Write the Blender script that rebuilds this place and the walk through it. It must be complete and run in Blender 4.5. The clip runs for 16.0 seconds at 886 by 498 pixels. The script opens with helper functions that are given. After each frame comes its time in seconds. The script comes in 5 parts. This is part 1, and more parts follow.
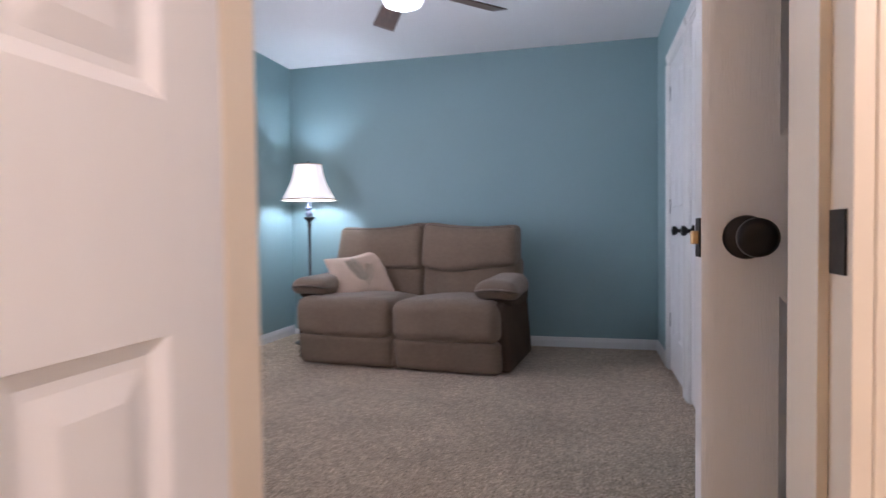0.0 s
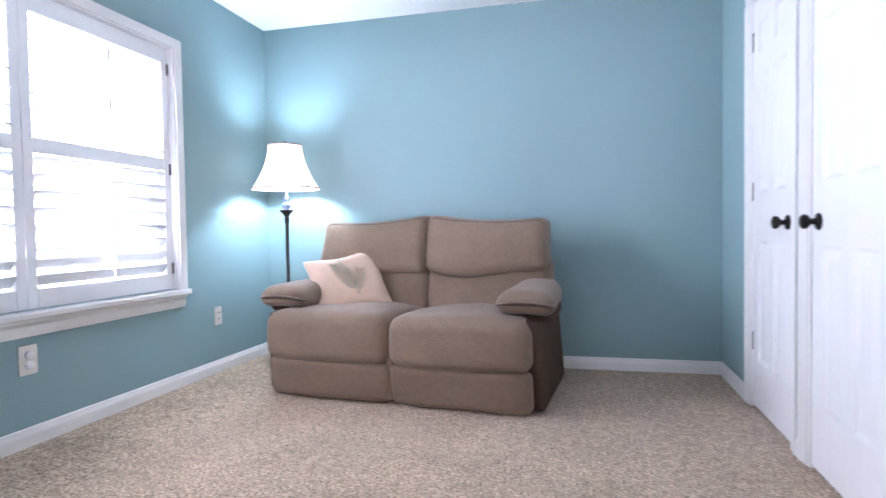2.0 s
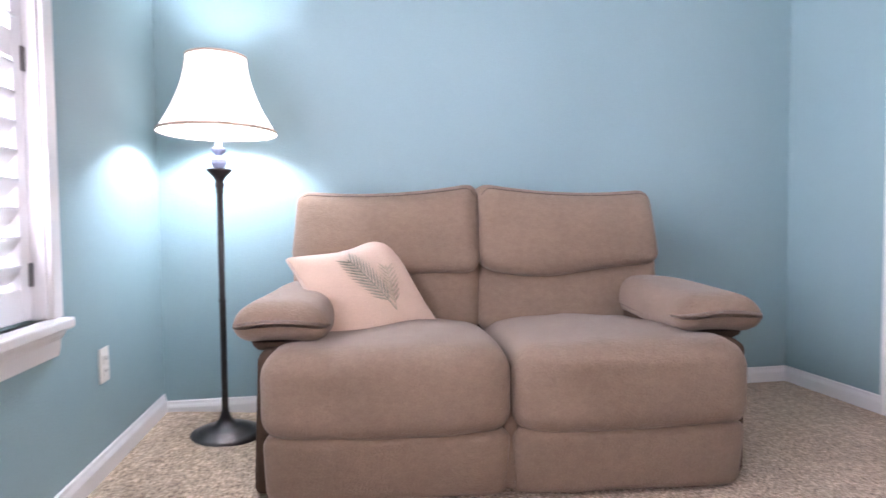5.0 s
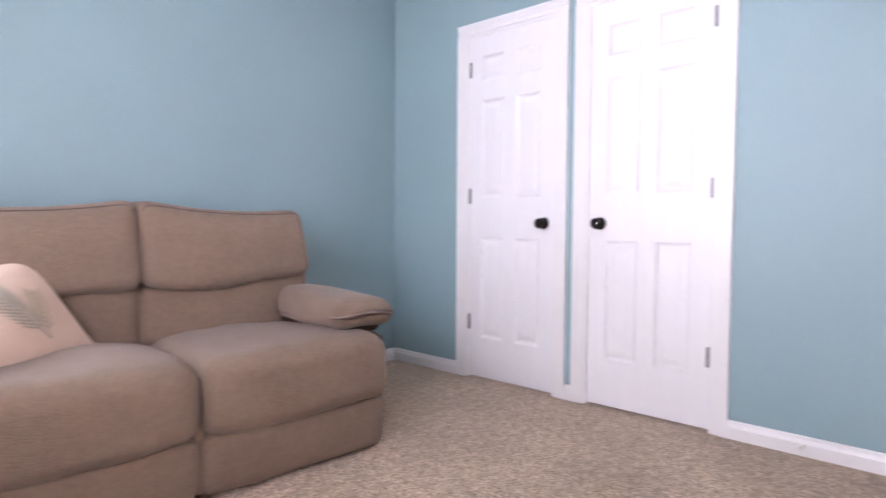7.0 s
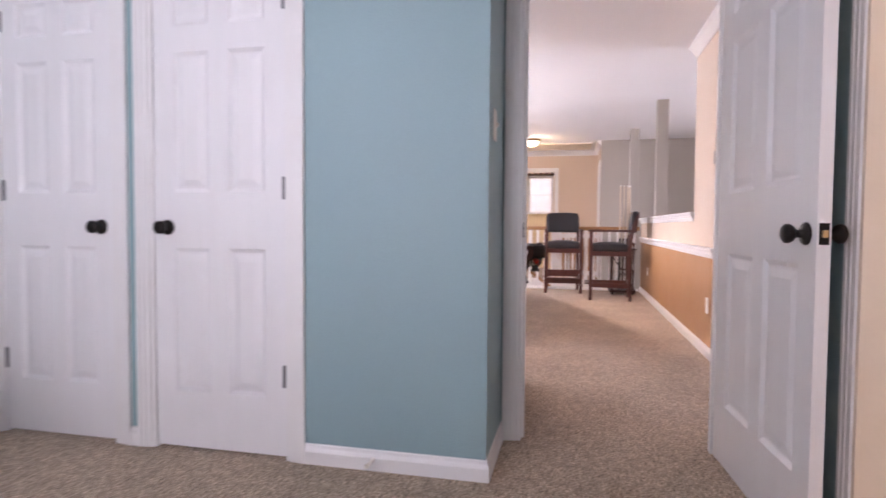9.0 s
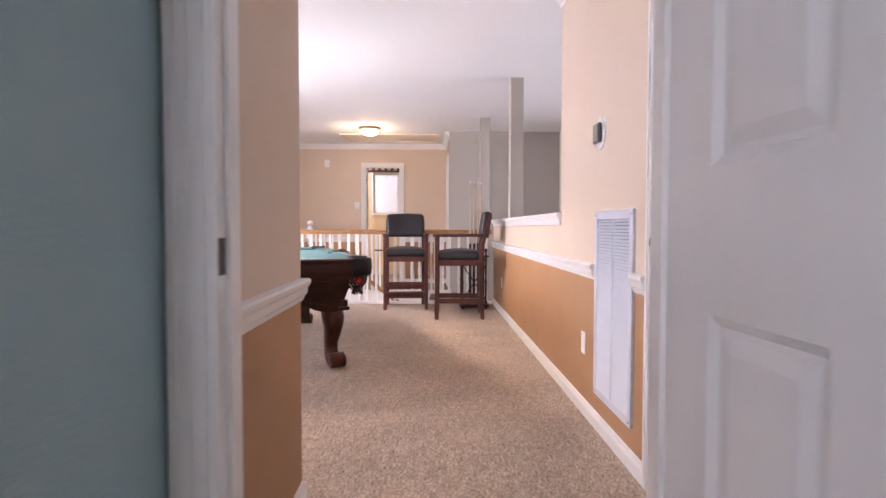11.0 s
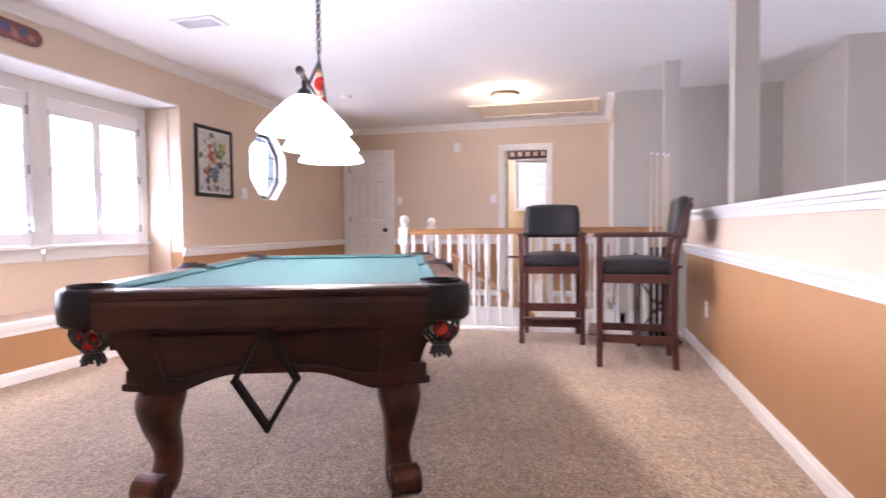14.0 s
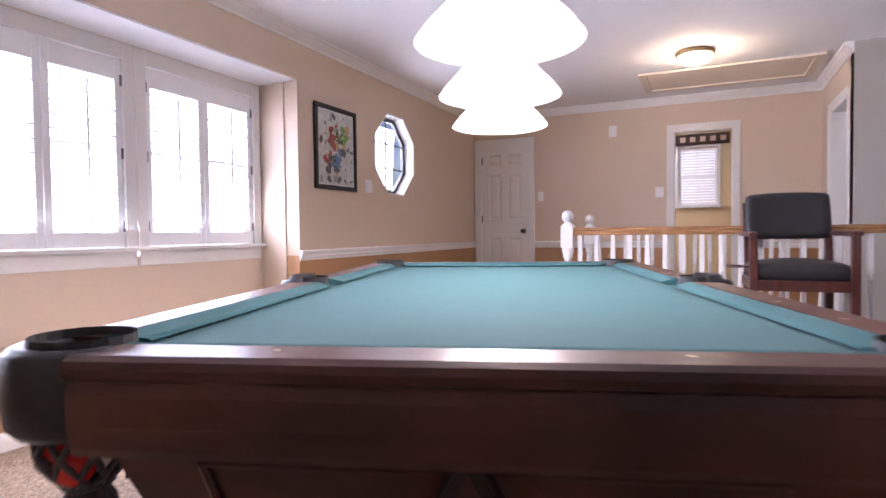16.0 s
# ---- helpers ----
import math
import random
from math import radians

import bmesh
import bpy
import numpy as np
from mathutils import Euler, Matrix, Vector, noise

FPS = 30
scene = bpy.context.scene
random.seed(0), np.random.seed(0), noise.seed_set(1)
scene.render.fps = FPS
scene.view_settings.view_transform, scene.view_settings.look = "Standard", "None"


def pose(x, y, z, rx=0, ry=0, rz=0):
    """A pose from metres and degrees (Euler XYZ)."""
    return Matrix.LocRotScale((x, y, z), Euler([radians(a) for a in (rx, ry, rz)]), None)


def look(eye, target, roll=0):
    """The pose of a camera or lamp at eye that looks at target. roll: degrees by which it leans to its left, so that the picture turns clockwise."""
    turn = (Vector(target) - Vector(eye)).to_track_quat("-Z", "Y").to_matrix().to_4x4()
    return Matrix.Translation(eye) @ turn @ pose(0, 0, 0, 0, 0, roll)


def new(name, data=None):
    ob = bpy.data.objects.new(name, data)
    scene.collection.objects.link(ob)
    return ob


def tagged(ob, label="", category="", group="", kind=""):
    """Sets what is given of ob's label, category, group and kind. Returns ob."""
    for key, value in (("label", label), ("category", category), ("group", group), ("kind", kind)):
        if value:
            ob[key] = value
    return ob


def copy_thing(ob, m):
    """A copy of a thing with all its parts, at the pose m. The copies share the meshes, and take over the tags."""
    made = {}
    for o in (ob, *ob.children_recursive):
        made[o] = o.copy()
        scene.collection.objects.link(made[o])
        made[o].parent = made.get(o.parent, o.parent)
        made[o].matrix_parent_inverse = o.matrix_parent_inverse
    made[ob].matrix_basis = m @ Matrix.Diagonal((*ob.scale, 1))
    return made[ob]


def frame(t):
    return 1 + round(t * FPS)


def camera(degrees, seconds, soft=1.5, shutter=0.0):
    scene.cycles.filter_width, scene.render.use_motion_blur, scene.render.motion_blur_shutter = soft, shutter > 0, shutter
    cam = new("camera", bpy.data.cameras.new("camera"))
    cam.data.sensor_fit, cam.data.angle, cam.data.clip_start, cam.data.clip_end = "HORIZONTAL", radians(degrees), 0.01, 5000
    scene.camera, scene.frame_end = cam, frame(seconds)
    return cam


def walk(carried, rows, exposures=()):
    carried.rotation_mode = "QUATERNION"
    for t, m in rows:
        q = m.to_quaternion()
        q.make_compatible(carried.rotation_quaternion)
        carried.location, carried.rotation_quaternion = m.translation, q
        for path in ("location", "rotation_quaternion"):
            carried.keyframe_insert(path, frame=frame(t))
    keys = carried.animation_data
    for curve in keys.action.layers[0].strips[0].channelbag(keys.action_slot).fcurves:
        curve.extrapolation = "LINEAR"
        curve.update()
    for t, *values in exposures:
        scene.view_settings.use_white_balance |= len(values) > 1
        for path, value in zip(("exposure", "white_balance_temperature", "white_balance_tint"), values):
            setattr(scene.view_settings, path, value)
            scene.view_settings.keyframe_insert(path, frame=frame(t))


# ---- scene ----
cam = camera(75.3, 16.0, soft=1.5, shutter=0.5)
PATH = [
    (0, (0.099, 0.481, 0.948), (-0.385, 2.421, 0.886), -0.7),
    (0.2, (0.09, 0.616, 0.942), (-0.312, 2.574, 0.881), -0.7),
    (0.5, (0.048, 0.768, 0.925), (-0.285, 2.739, 0.861), -0.7),
    (1, (0.013, 1.031, 0.937), (-0.329, 3.0, 0.871), -0.8),
    (1.5, (-0.087, 1.221, 0.928), (-0.467, 3.183, 0.863), -0.8),
    (2, (-0.182, 1.349, 0.922), (-0.664, 3.289, 0.858), -0.9),
    (2.5, (-0.289, 1.563, 0.872), (-0.902, 3.466, 0.818), -1.0),
    (3, (-0.468, 1.803, 0.855), (-1.167, 3.676, 0.805), -0.9),
    (3.2, (-0.592, 1.899, 0.848), (-1.271, 3.779, 0.788), -0.6),
    (5.3, (-1.843, 2.561, 0.857), (-1.25, 4.469, 0.769), -0.4),
    (5.5, (-1.936, 2.581, 0.87), (-1.175, 4.428, 0.765), -0.1),
    (6, (-2.07, 2.59, 0.885), (-0.987, 4.268, 0.796), -0.1),
    (6.5, (-2.098, 2.473, 0.911), (-0.81, 4.0, 0.82), 0.0),
    (7, (-2.041, 2.363, 0.935), (-0.554, 3.697, 0.843), 0.3),
    (7.5, (-1.949, 2.259, 0.949), (-0.272, 3.345, 0.855), 0.4),
    (8, (-1.784, 2.15, 0.958), (0.028, 2.994, 0.872), 0.3),
    (8.5, (-1.618, 2.088, 0.967), (0.28, 2.713, 0.878), 0.4),
    (9, (-1.443, 2.058, 0.949), (0.506, 2.499, 0.868), 0.4),
    (9.5, (-1.113, 2.048, 0.978), (0.876, 2.24, 0.896), 0.8),
    (10, (-0.672, 1.97, 0.975), (1.326, 1.956, 0.892), 0.6),
    (10.2, (-0.535, 1.957, 0.986), (1.463, 1.932, 0.907), 0.4),
    (12.3, (1.207, 1.845, 0.959), (3.204, 1.771, 0.88), -0.0),
    (12.5, (1.359, 1.849, 0.95), (3.356, 1.78, 0.87), -0.1),
    (13, (1.654, 1.907, 0.953), (3.652, 1.956, 0.873), -0.3),
    (13.5, (1.966, 1.898, 0.967), (3.95, 2.138, 0.888), -0.4),
    (14, (2.158, 1.923, 0.959), (4.098, 2.404, 0.885), -0.6),
    (14.5, (2.328, 1.941, 0.968), (4.192, 2.662, 0.897), -0.6),
    (15, (2.581, 2.12, 0.953), (4.396, 2.958, 0.887), -0.6),
    (15.5, (2.869, 2.36, 0.95), (4.677, 3.213, 0.887), -0.5),
    (16, (3.165, 2.67, 0.927), (4.98, 3.507, 0.869), -0.6),
]
EXPOSURES = [
    (0.0, -0.78, 6000, 26), (0.6, -0.32, 5150, 18), (1.2, 0.08, 5450, 20), (2.0, 0.38, 5750, 23), (2.5, 0.42, 5850, 23), (3.0, 0.27, 5850, 22),
    (5.4, 0.54, 6400, 33), (6.0, 0.60, 6450, 33), (6.5, 0.50, 6450, 34), (8.0, -0.32, 6300, 34), (9.0, -0.38, 6450, 34), (10.0, -0.36, 6550, 32), (12.5, -0.28, 5950, 30), (13.5, -0.17, 5950, 30), (16.0, -0.66, 5800, 31),
]
walk(cam, [(t, look(eye, target, roll)) for t, eye, target, roll in PATH], EXPOSURES)

# ---------------------------------------------------------------- plan, in metres
CZ = 2.42                                   # ceilings
XW, XC, YS = -2.485, 0.64, 5.21              # blue room: window wall, closet wall, sofa wall
YB0, YB1 = 1.11, 1.28                       # wall between blue room and bathroom
YR = 2.36                                   # return wall beside the entry, hall's north side
XE0, XE1 = 1.08, 1.20                       # entry wall
XH = 2.11                                   # end of the hall, west wall of the games room
YG, YN, XF = 1.085, 5.43, 10.16             # games room: south, north, far wall
XR, YR2 = 7.45, 3.61                        # stair guard
XG, YT = 8.75, 1.61                         # grey wall, short tan wall
BAY0, BAY1, YBAY, ZBAY, ZSEAT = 3.28, 6.60, 5.78, 2.07, 0.39

# ---------------------------------------------------------------- world and lamps
world = bpy.data.worlds.new("sky")
scene.world = world
world.use_nodes = True
wn, wl = world.node_tree.nodes, world.node_tree.links
sky = wn.new("ShaderNodeTexSky")
sky.sky_type = "NISHITA"
sky.sun_disc = False
sky.sun_elevation, sky.sun_rotation = radians(50), radians(160)
wn["Background"].inputs["Strength"].default_value = 0.12
wl.new(sky.outputs["Color"], wn["Background"].inputs["Color"])


def lamp(name, kind, energy, color, m, **kw):
    data = bpy.data.lights.new(name, kind)
    data.energy, data.color = energy, color
    for k, v in kw.items():
        if k == "size":
            data.size = v
        elif k == "size_y":
            data.shape, data.size_y = "RECTANGLE", v
        elif k == "radius":
            data.shadow_soft_size = v
        elif k == "angle":
            data.angle = v
    ob = new(name, data)
    ob.matrix_world = m
    return ob


lamp("sun", "SUN", 3.0, (1.0, 0.95, 0.88), look((0, 0, 0), (0.25, 0.62, -0.82)), angle=radians(0.6))
DAY = (0.93, 0.96, 1.0)
lamp("window_light_blue_room", "AREA", 95, DAY, look((XW - 0.16, 3.26, 1.3), (XW + 1, 3.26, 1.62)), size=1.7, size_y=1.25)
lamp("window_light_bay", "AREA", 500, (0.87, 0.93, 1.0), look((4.94, YBAY + 0.16, 1.45), (4.94, YBAY - 1, 1.85)), size=3.0, size_y=1.1)
lamp("window_light_octagon", "AREA", 30, DAY, look((8.10, YN + 0.22, 1.68), (8.10, YN - 1, 1.6)), size=0.6, size_y=0.6)
lamp("floor_lamp_bulb", "POINT", 34, (0.78, 0.93, 1.0), pose(-2.172, 4.925, 1.385), radius=0.05)
for i in (-1, 0, 1):
    lamp("billiard_bulb", "POINT", 70, (1.0, 0.89, 0.73), pose(5.05 + 0.535 * i, 3.32 + 0.183 * i, 1.44), radius=0.04)
lamp("dome_bulb", "POINT", 34, (1.0, 0.76, 0.44), pose(8.47, 2.77, 2.27), radius=0.06)
lamp("fan_light_bulb", "POINT", 11, (0.86, 0.94, 1.0), pose(-0.83, 3.40, 2.03), radius=0.07)
lamp("bathroom_light", "AREA", 68, (1.0, 0.85, 0.73), look((0.95, -0.35, 1.95), (-0.3, 0.7, 1.0)), size=0.7, size_y=0.25)
# Unseen fill lamp, added at the ceiling to brighten the far bedroom.
lamp("far_bedroom_fill", "AREA", 60, DAY, look((11.2, 3.7, 2.38), (11.1, 3.0, 0)), size=0.6, size_y=0.5)
lamp("stairwell_light", "AREA", 135, DAY, look((4.6, -1.95, -0.5), (5.0, 0, 0.9)), size=1.5, size_y=1.2)


# ---------------------------------------------------------------- materials
def material(name, color, rough=0.6, metal=0.0, var=0.06, var_scale=3.0, grain=0.0, grain_scale=200.0, bump=0.0, bump_scale=300.0,
             sheen=0.0, coat=0.0, color2=None, mix_scale=40.0, mix_detail=4.0, stretch=(1, 1, 1), spread=(0.35, 0.65), spec=0.5):
    """Paint, cloth or wood: a base colour with broad stains, fine grain and relief, at real size."""
    m = bpy.data.materials.new(name)
    m.use_nodes = True
    n, l = m.node_tree.nodes, m.node_tree.links
    b = n["Principled BSDF"]
    b.inputs["Roughness"].default_value, b.inputs["Metallic"].default_value = rough, metal
    b.inputs["Specular IOR Level"].default_value = spec
    b.inputs["Sheen Weight"].default_value, b.inputs["Coat Weight"].default_value = sheen, coat
    tc = n.new("ShaderNodeTexCoord")
    mp = n.new("ShaderNodeMapping")
    mp.inputs["Scale"].default_value = stretch
    l.new(tc.outputs["Object"], mp.inputs["Vector"])

    def tex(scale, detail):
        t = n.new("ShaderNodeTexNoise")
        t.inputs["Scale"].default_value, t.inputs["Detail"].default_value = scale, detail
        l.new(mp.outputs["Vector"], t.inputs["Vector"])
        return t

    def ramp(source, lo, hi, c0, c1):
        r = n.new("ShaderNodeValToRGB")
        r.color_ramp.elements[0].position, r.color_ramp.elements[1].position = lo, hi
        r.color_ramp.elements[0].color, r.color_ramp.elements[1].color = (*c0, 1), (*c1, 1)
        l.new(source, r.inputs["Fac"])
        return r.outputs["Color"]

    def mul(a, c):
        x = n.new("ShaderNodeMix")
        x.data_type, x.blend_type = "RGBA", "MULTIPLY"
        x.inputs["Factor"].default_value = 1.0
        l.new(a, x.inputs["A"])
        l.new(c, x.inputs["B"])
        return x.outputs["Result"]

    c2 = color2 or color
    base = ramp(tex(mix_scale, mix_detail).outputs["Fac"], *spread, color, c2)
    lo, hi = 1 - var, 1.0
    base = mul(base, ramp(tex(var_scale, 5).outputs["Fac"], 0.3, 0.7, (lo, lo, lo), (hi, hi, hi)))
    if grain:
        base = mul(base, ramp(tex(grain_scale, 2).outputs["Fac"], 0.3, 0.7, (1 - grain,) * 3, (1, 1, 1)))
    l.new(base, b.inputs["Base Color"])
    rr = n.new("ShaderNodeMapRange")
    rr.inputs["To Min"].default_value, rr.inputs["To Max"].default_value = max(rough - 0.08, 0.02), min(rough + 0.08, 1)
    l.new(tex(var_scale * 4, 4).outputs["Fac"], rr.inputs["Value"])
    l.new(rr.outputs["Result"], b.inputs["Roughness"])
    if bump:
        bp = n.new("ShaderNodeBump")
        bp.inputs["Strength"].default_value, bp.inputs["Distance"].default_value = 1.0, bump
        l.new(tex(bump_scale, 3).outputs["Fac"], bp.inputs["Height"])
        l.new(bp.outputs["Normal"], b.inputs["Normal"])
    return m


def glow(name, color, strength):
    m = bpy.data.materials.new(name)
    m.use_nodes = True
    b = m.node_tree.nodes["Principled BSDF"]
    b.inputs["Base Color"].default_value = (*color, 1)
    b.inputs["Emission Color"].default_value = (*color, 1)
    b.inputs["Emission Strength"].default_value = strength
    b.inputs["Roughness"].default_value = 0.5
    return m


def glass_material(name):
    m = bpy.data.materials.new(name)
    m.use_nodes = True
    b = m.node_tree.nodes["Principled BSDF"]
    b.inputs["Base Color"].default_value = (0.97, 0.99, 1.0, 1)
    b.inputs["Transmission Weight"].default_value = 1.0
    b.inputs["Roughness"].default_value, b.inputs["IOR"].default_value = 0.0, 1.45
    return m


M_TEAL = material("teal wall paint", (0.262, 0.395, 0.412), 0.55, var=0.05, var_scale=1.5, grain=0.03, grain_scale=120, bump=0.0012, bump_scale=160)
M_TAN = material("tan wall paint", (0.66, 0.53, 0.405), 0.6, var=0.05, var_scale=1.5, grain=0.03, grain_scale=120, bump=0.0012, bump_scale=160)
M_BROWN = material("caramel brown wall paint", (0.40, 0.215, 0.095), 0.5, var=0.06, var_scale=1.5, grain=0.03, grain_scale=120, bump=0.0012, bump_scale=160)
M_GREY = material("warm grey wall paint", (0.42, 0.385, 0.335), 0.65, var=0.05, var_scale=1.5, bump=0.0012, bump_scale=160)
M_YELLOW = material("pale yellow wall paint", (0.66, 0.52, 0.30), 0.6, var=0.05, bump=0.001, bump_scale=160)
M_CEIL = material("white ceiling paint", (0.87, 0.87, 0.87), 0.8, var=0.03, var_scale=0.8, grain=0.03, grain_scale=90, bump=0.002, bump_scale=90)
M_TRIM = material("white semi-gloss trim paint", (0.80, 0.79, 0.77), 0.32, var=0.04, var_scale=4, bump=0.0004, bump_scale=60)
M_DOOR = material("white door enamel with embossed woodgrain", (0.80, 0.795, 0.79), 0.34, var=0.03, var_scale=3, bump=0.0007, bump_scale=70, stretch=(6, 6, 0.5))
# Overexposed backlight is put into this white, lighter than the trim paint.
M_SHUTTER = material("white shutter paint, lifted for backlight", (0.90, 0.90, 0.91), 0.35, var=0.03, var_scale=4)
# Low light on the grille is put into this dim, bluish white.
M_GRILLE = material("white grille enamel, dimmed bluish", (0.60, 0.635, 0.70), 0.4, var=0.05, var_scale=5)
M_CREAM = material("cream trim paint", (0.80, 0.70, 0.56), 0.4, var=0.05, var_scale=4, bump=0.0004, bump_scale=60)
M_BRONZE = material("oil-rubbed bronze", (0.022, 0.018, 0.016), 0.32, metal=0.7, var=0.3, var_scale=30)
M_STEEL = material("satin nickel", (0.22, 0.215, 0.22), 0.38, metal=0.85, var=0.1, var_scale=30)
M_BRASS = material("worn brass", (0.62, 0.42, 0.20), 0.35, metal=0.9, var=0.2, var_scale=40)
M_CARPET = material("beige cut-pile carpet", (0.21, 0.137, 0.083), 0.95, var=0.22, var_scale=2.6, grain=0.34, grain_scale=24, bump=0.0045, bump_scale=110,
                    color2=(0.88, 0.68, 0.49), mix_scale=85, mix_detail=10, sheen=0.2, spec=0.1, spread=(0.31, 0.69))
M_SOFA = material("taupe brushed microfibre", (0.228, 0.160, 0.112), 0.9, var=0.12, var_scale=6, grain=0.13, grain_scale=170, bump=0.0032, bump_scale=150, sheen=0.18,
                  color2=(0.248, 0.176, 0.125), mix_scale=45, stretch=(0.8, 1, 1.25), spec=0.15)
# Darker brown than the cushions: sofa sides, base, back, arm undersides; also the valance.
M_SOFA_DARK = material("darker brown cloth", (0.095, 0.062, 0.043), 0.95, var=0.25, var_scale=5, grain=0.2, grain_scale=260, bump=0.0015, sheen=0.0, spec=0.08)
M_SEAM = material("dark sofa piping", (0.10, 0.07, 0.052), 0.9)
M_POCKET = material("black pocket leather", (0.010, 0.009, 0.011), 0.42, var=0.3, var_scale=12, bump=0.0006, bump_scale=200, spec=0.3)
M_DARKWOOD = material("nearly black stained wood", (0.012, 0.006, 0.005), 0.5, var=0.3, var_scale=10, spec=0.2)
M_PILLOW = material("cream linen", (0.68, 0.50, 0.38), 0.9, var=0.12, var_scale=9, grain=0.15, grain_scale=350, bump=0.0012, bump_scale=400, sheen=0.2)
M_LEAF = material("olive embroidery thread", (0.38, 0.36, 0.28), 0.8, var=0.3, var_scale=60)
M_LEAF2 = material("pale tan embroidery thread", (0.50, 0.42, 0.31), 0.8, var=0.3, var_scale=60)
M_IRON = material("dark bronze lamp metal", (0.045, 0.038, 0.036), 0.38, metal=0.6, var=0.25, var_scale=25)
M_PLATE = material("off-white plastic", (0.78, 0.75, 0.68), 0.35, var=0.02)
M_WHITEPL = material("white plastic", (0.82, 0.82, 0.82), 0.35, var=0.02)
M_DARKPL = material("dark grey plastic", (0.07, 0.07, 0.08), 0.3, var=0.05)
M_SLOT = material("black slot", (0.01, 0.01, 0.01), 0.6)
M_MAHOG = material("dark mahogany", (0.030, 0.011, 0.008), 0.38, var=0.3, var_scale=3, grain=0.1, grain_scale=60, coat=0.0, color2=(0.064, 0.021, 0.014), mix_scale=3, mix_detail=3, stretch=(1, 1, 2), spec=0.25)
M_MAHOG_V = material("reddish mahogany leg", (0.045, 0.012, 0.006), 0.34, var=0.3, var_scale=5, color2=(0.110, 0.034, 0.014), mix_scale=5, mix_detail=4, stretch=(3, 3, 1), spec=0.3)
M_CHERRY = material("dark cherry chair wood", (0.050, 0.012, 0.010), 0.34, var=0.35, var_scale=8, coat=0.3, color2=(0.090, 0.024, 0.018), mix_scale=10, mix_detail=8, stretch=(4, 4, 1))
M_LEATHER = material("black leather", (0.012, 0.012, 0.016), 0.40, var=0.3, var_scale=9, bump=0.0010, bump_scale=220)
M_FELT = material("green billiard cloth", (0.020, 0.070, 0.078), 0.95, var=0.08, var_scale=3, grain=0.15, grain_scale=500, sheen=0.05, spec=0.1)
M_OAK = material("honey oak", (0.34, 0.165, 0.06), 0.35, var=0.2, var_scale=6, coat=0.2, color2=(0.47, 0.25, 0.10), mix_scale=12, mix_detail=8, stretch=(6, 1, 6), grain=0.2)
M_MAPLE = material("pale maple cue", (0.60, 0.49, 0.36), 0.4, var=0.1, var_scale=10)
M_NET = material("dark leather netting", (0.018, 0.012, 0.012), 0.5, var=0.2, var_scale=30)
M_RED = material("red billiard ball", (0.50, 0.03, 0.02), 0.12, var=0.02)
M_BALLW = material("ivory billiard ball", (0.75, 0.70, 0.58), 0.12, var=0.02)
M_SHADE = glow("white glass shade, lit", (1.0, 0.95, 0.88), 11.0)
M_LSHADE = glow("cream cloth lampshade, lit", (1.0, 0.96, 0.90), 1.25)
M_DOME = glow("frosted dome glass, lit", (1.0, 0.86, 0.60), 4.0)
M_FANGLASS = glow("frosted fan glass, lit", (0.92, 0.97, 1.0), 3.0)
M_SKYCARD = glow("bright overcast distance", (0.95, 0.98, 1.0), 5.0)
M_GLASS = glass_material("window glass")
M_FANWOOD = material("walnut fan blade", (0.085, 0.038, 0.022), 0.35, var=0.25, var_scale=8, color2=(0.14, 0.065, 0.038), mix_scale=10, stretch=(1, 6, 6))
M_GROUND = material("dry lawn", (0.16, 0.17, 0.07), 0.95, var=0.4, var_scale=0.4, grain=0.4, grain_scale=30)
M_CORD = material("black rubber cord", (0.012, 0.012, 0.012), 0.5)
M_CRYSTAL = material("pale glass crystal", (0.26, 0.30, 0.44), 0.08, var=0.2, var_scale=60, coat=0.6)
M_TILE = material("pale bathroom tile", (0.62, 0.54, 0.42), 0.35, var=0.1, var_scale=4)
M_MARBLE = material("white cultured marble", (0.84, 0.82, 0.78), 0.15, var=0.05, var_scale=6)


# ---------------------------------------------------------------- builders
def part(name, bm, mat, parent=None, label="", smooth=False, m=None):
    """One mesh object, under a thing or a part."""
    me = bpy.data.meshes.new(name)
    bm.normal_update()
    bm.to_mesh(me)
    bm.free()
    me.materials.append(mat)
    if smooth:
        for p in me.polygons:
            p.use_smooth = True
    ob = new(name, me)
    ob.parent = parent
    if m is not None:
        ob.matrix_basis = m
    return tagged(ob, label)


def again(ob, m, parent=None):
    """Another object on the same mesh."""
    o = bpy.data.objects.new(ob.name.split(".")[0], ob.data)
    scene.collection.objects.link(o)
    o.parent = parent if parent is not None else ob.parent
    o.matrix_basis = m
    return o


def thing(name, label, category, m=None, group="", kind=""):
    ob = new(name)
    ob.empty_display_size = 0.1
    if m is not None:
        ob.matrix_basis = m
    return tagged(ob, label, category, group, kind)


def setting(ob, label, category):
    return tagged(ob, label, category, kind="structure")


def box(bm, x0, x1, y0, y1, z0, z1, bevel=0.0, seg=2):
    v = [bm.verts.new(p) for p in ((x0, y0, z0), (x1, y0, z0), (x1, y1, z0), (x0, y1, z0), (x0, y0, z1), (x1, y0, z1), (x1, y1, z1), (x0, y1, z1))]
    f = [bm.faces.new([v[i] for i in q]) for q in ((3, 2, 1, 0), (4, 5, 6, 7), (0, 1, 5, 4), (1, 2, 6, 5), (2, 3, 7, 6), (3, 0, 4, 7))]
    if bevel > 0:
        edges = {e for q in f for e in q.edges}
        bmesh.ops.bevel(bm, geom=list(edges), offset=bevel, segments=seg, profile=0.5, affect="EDGES")
    return bm


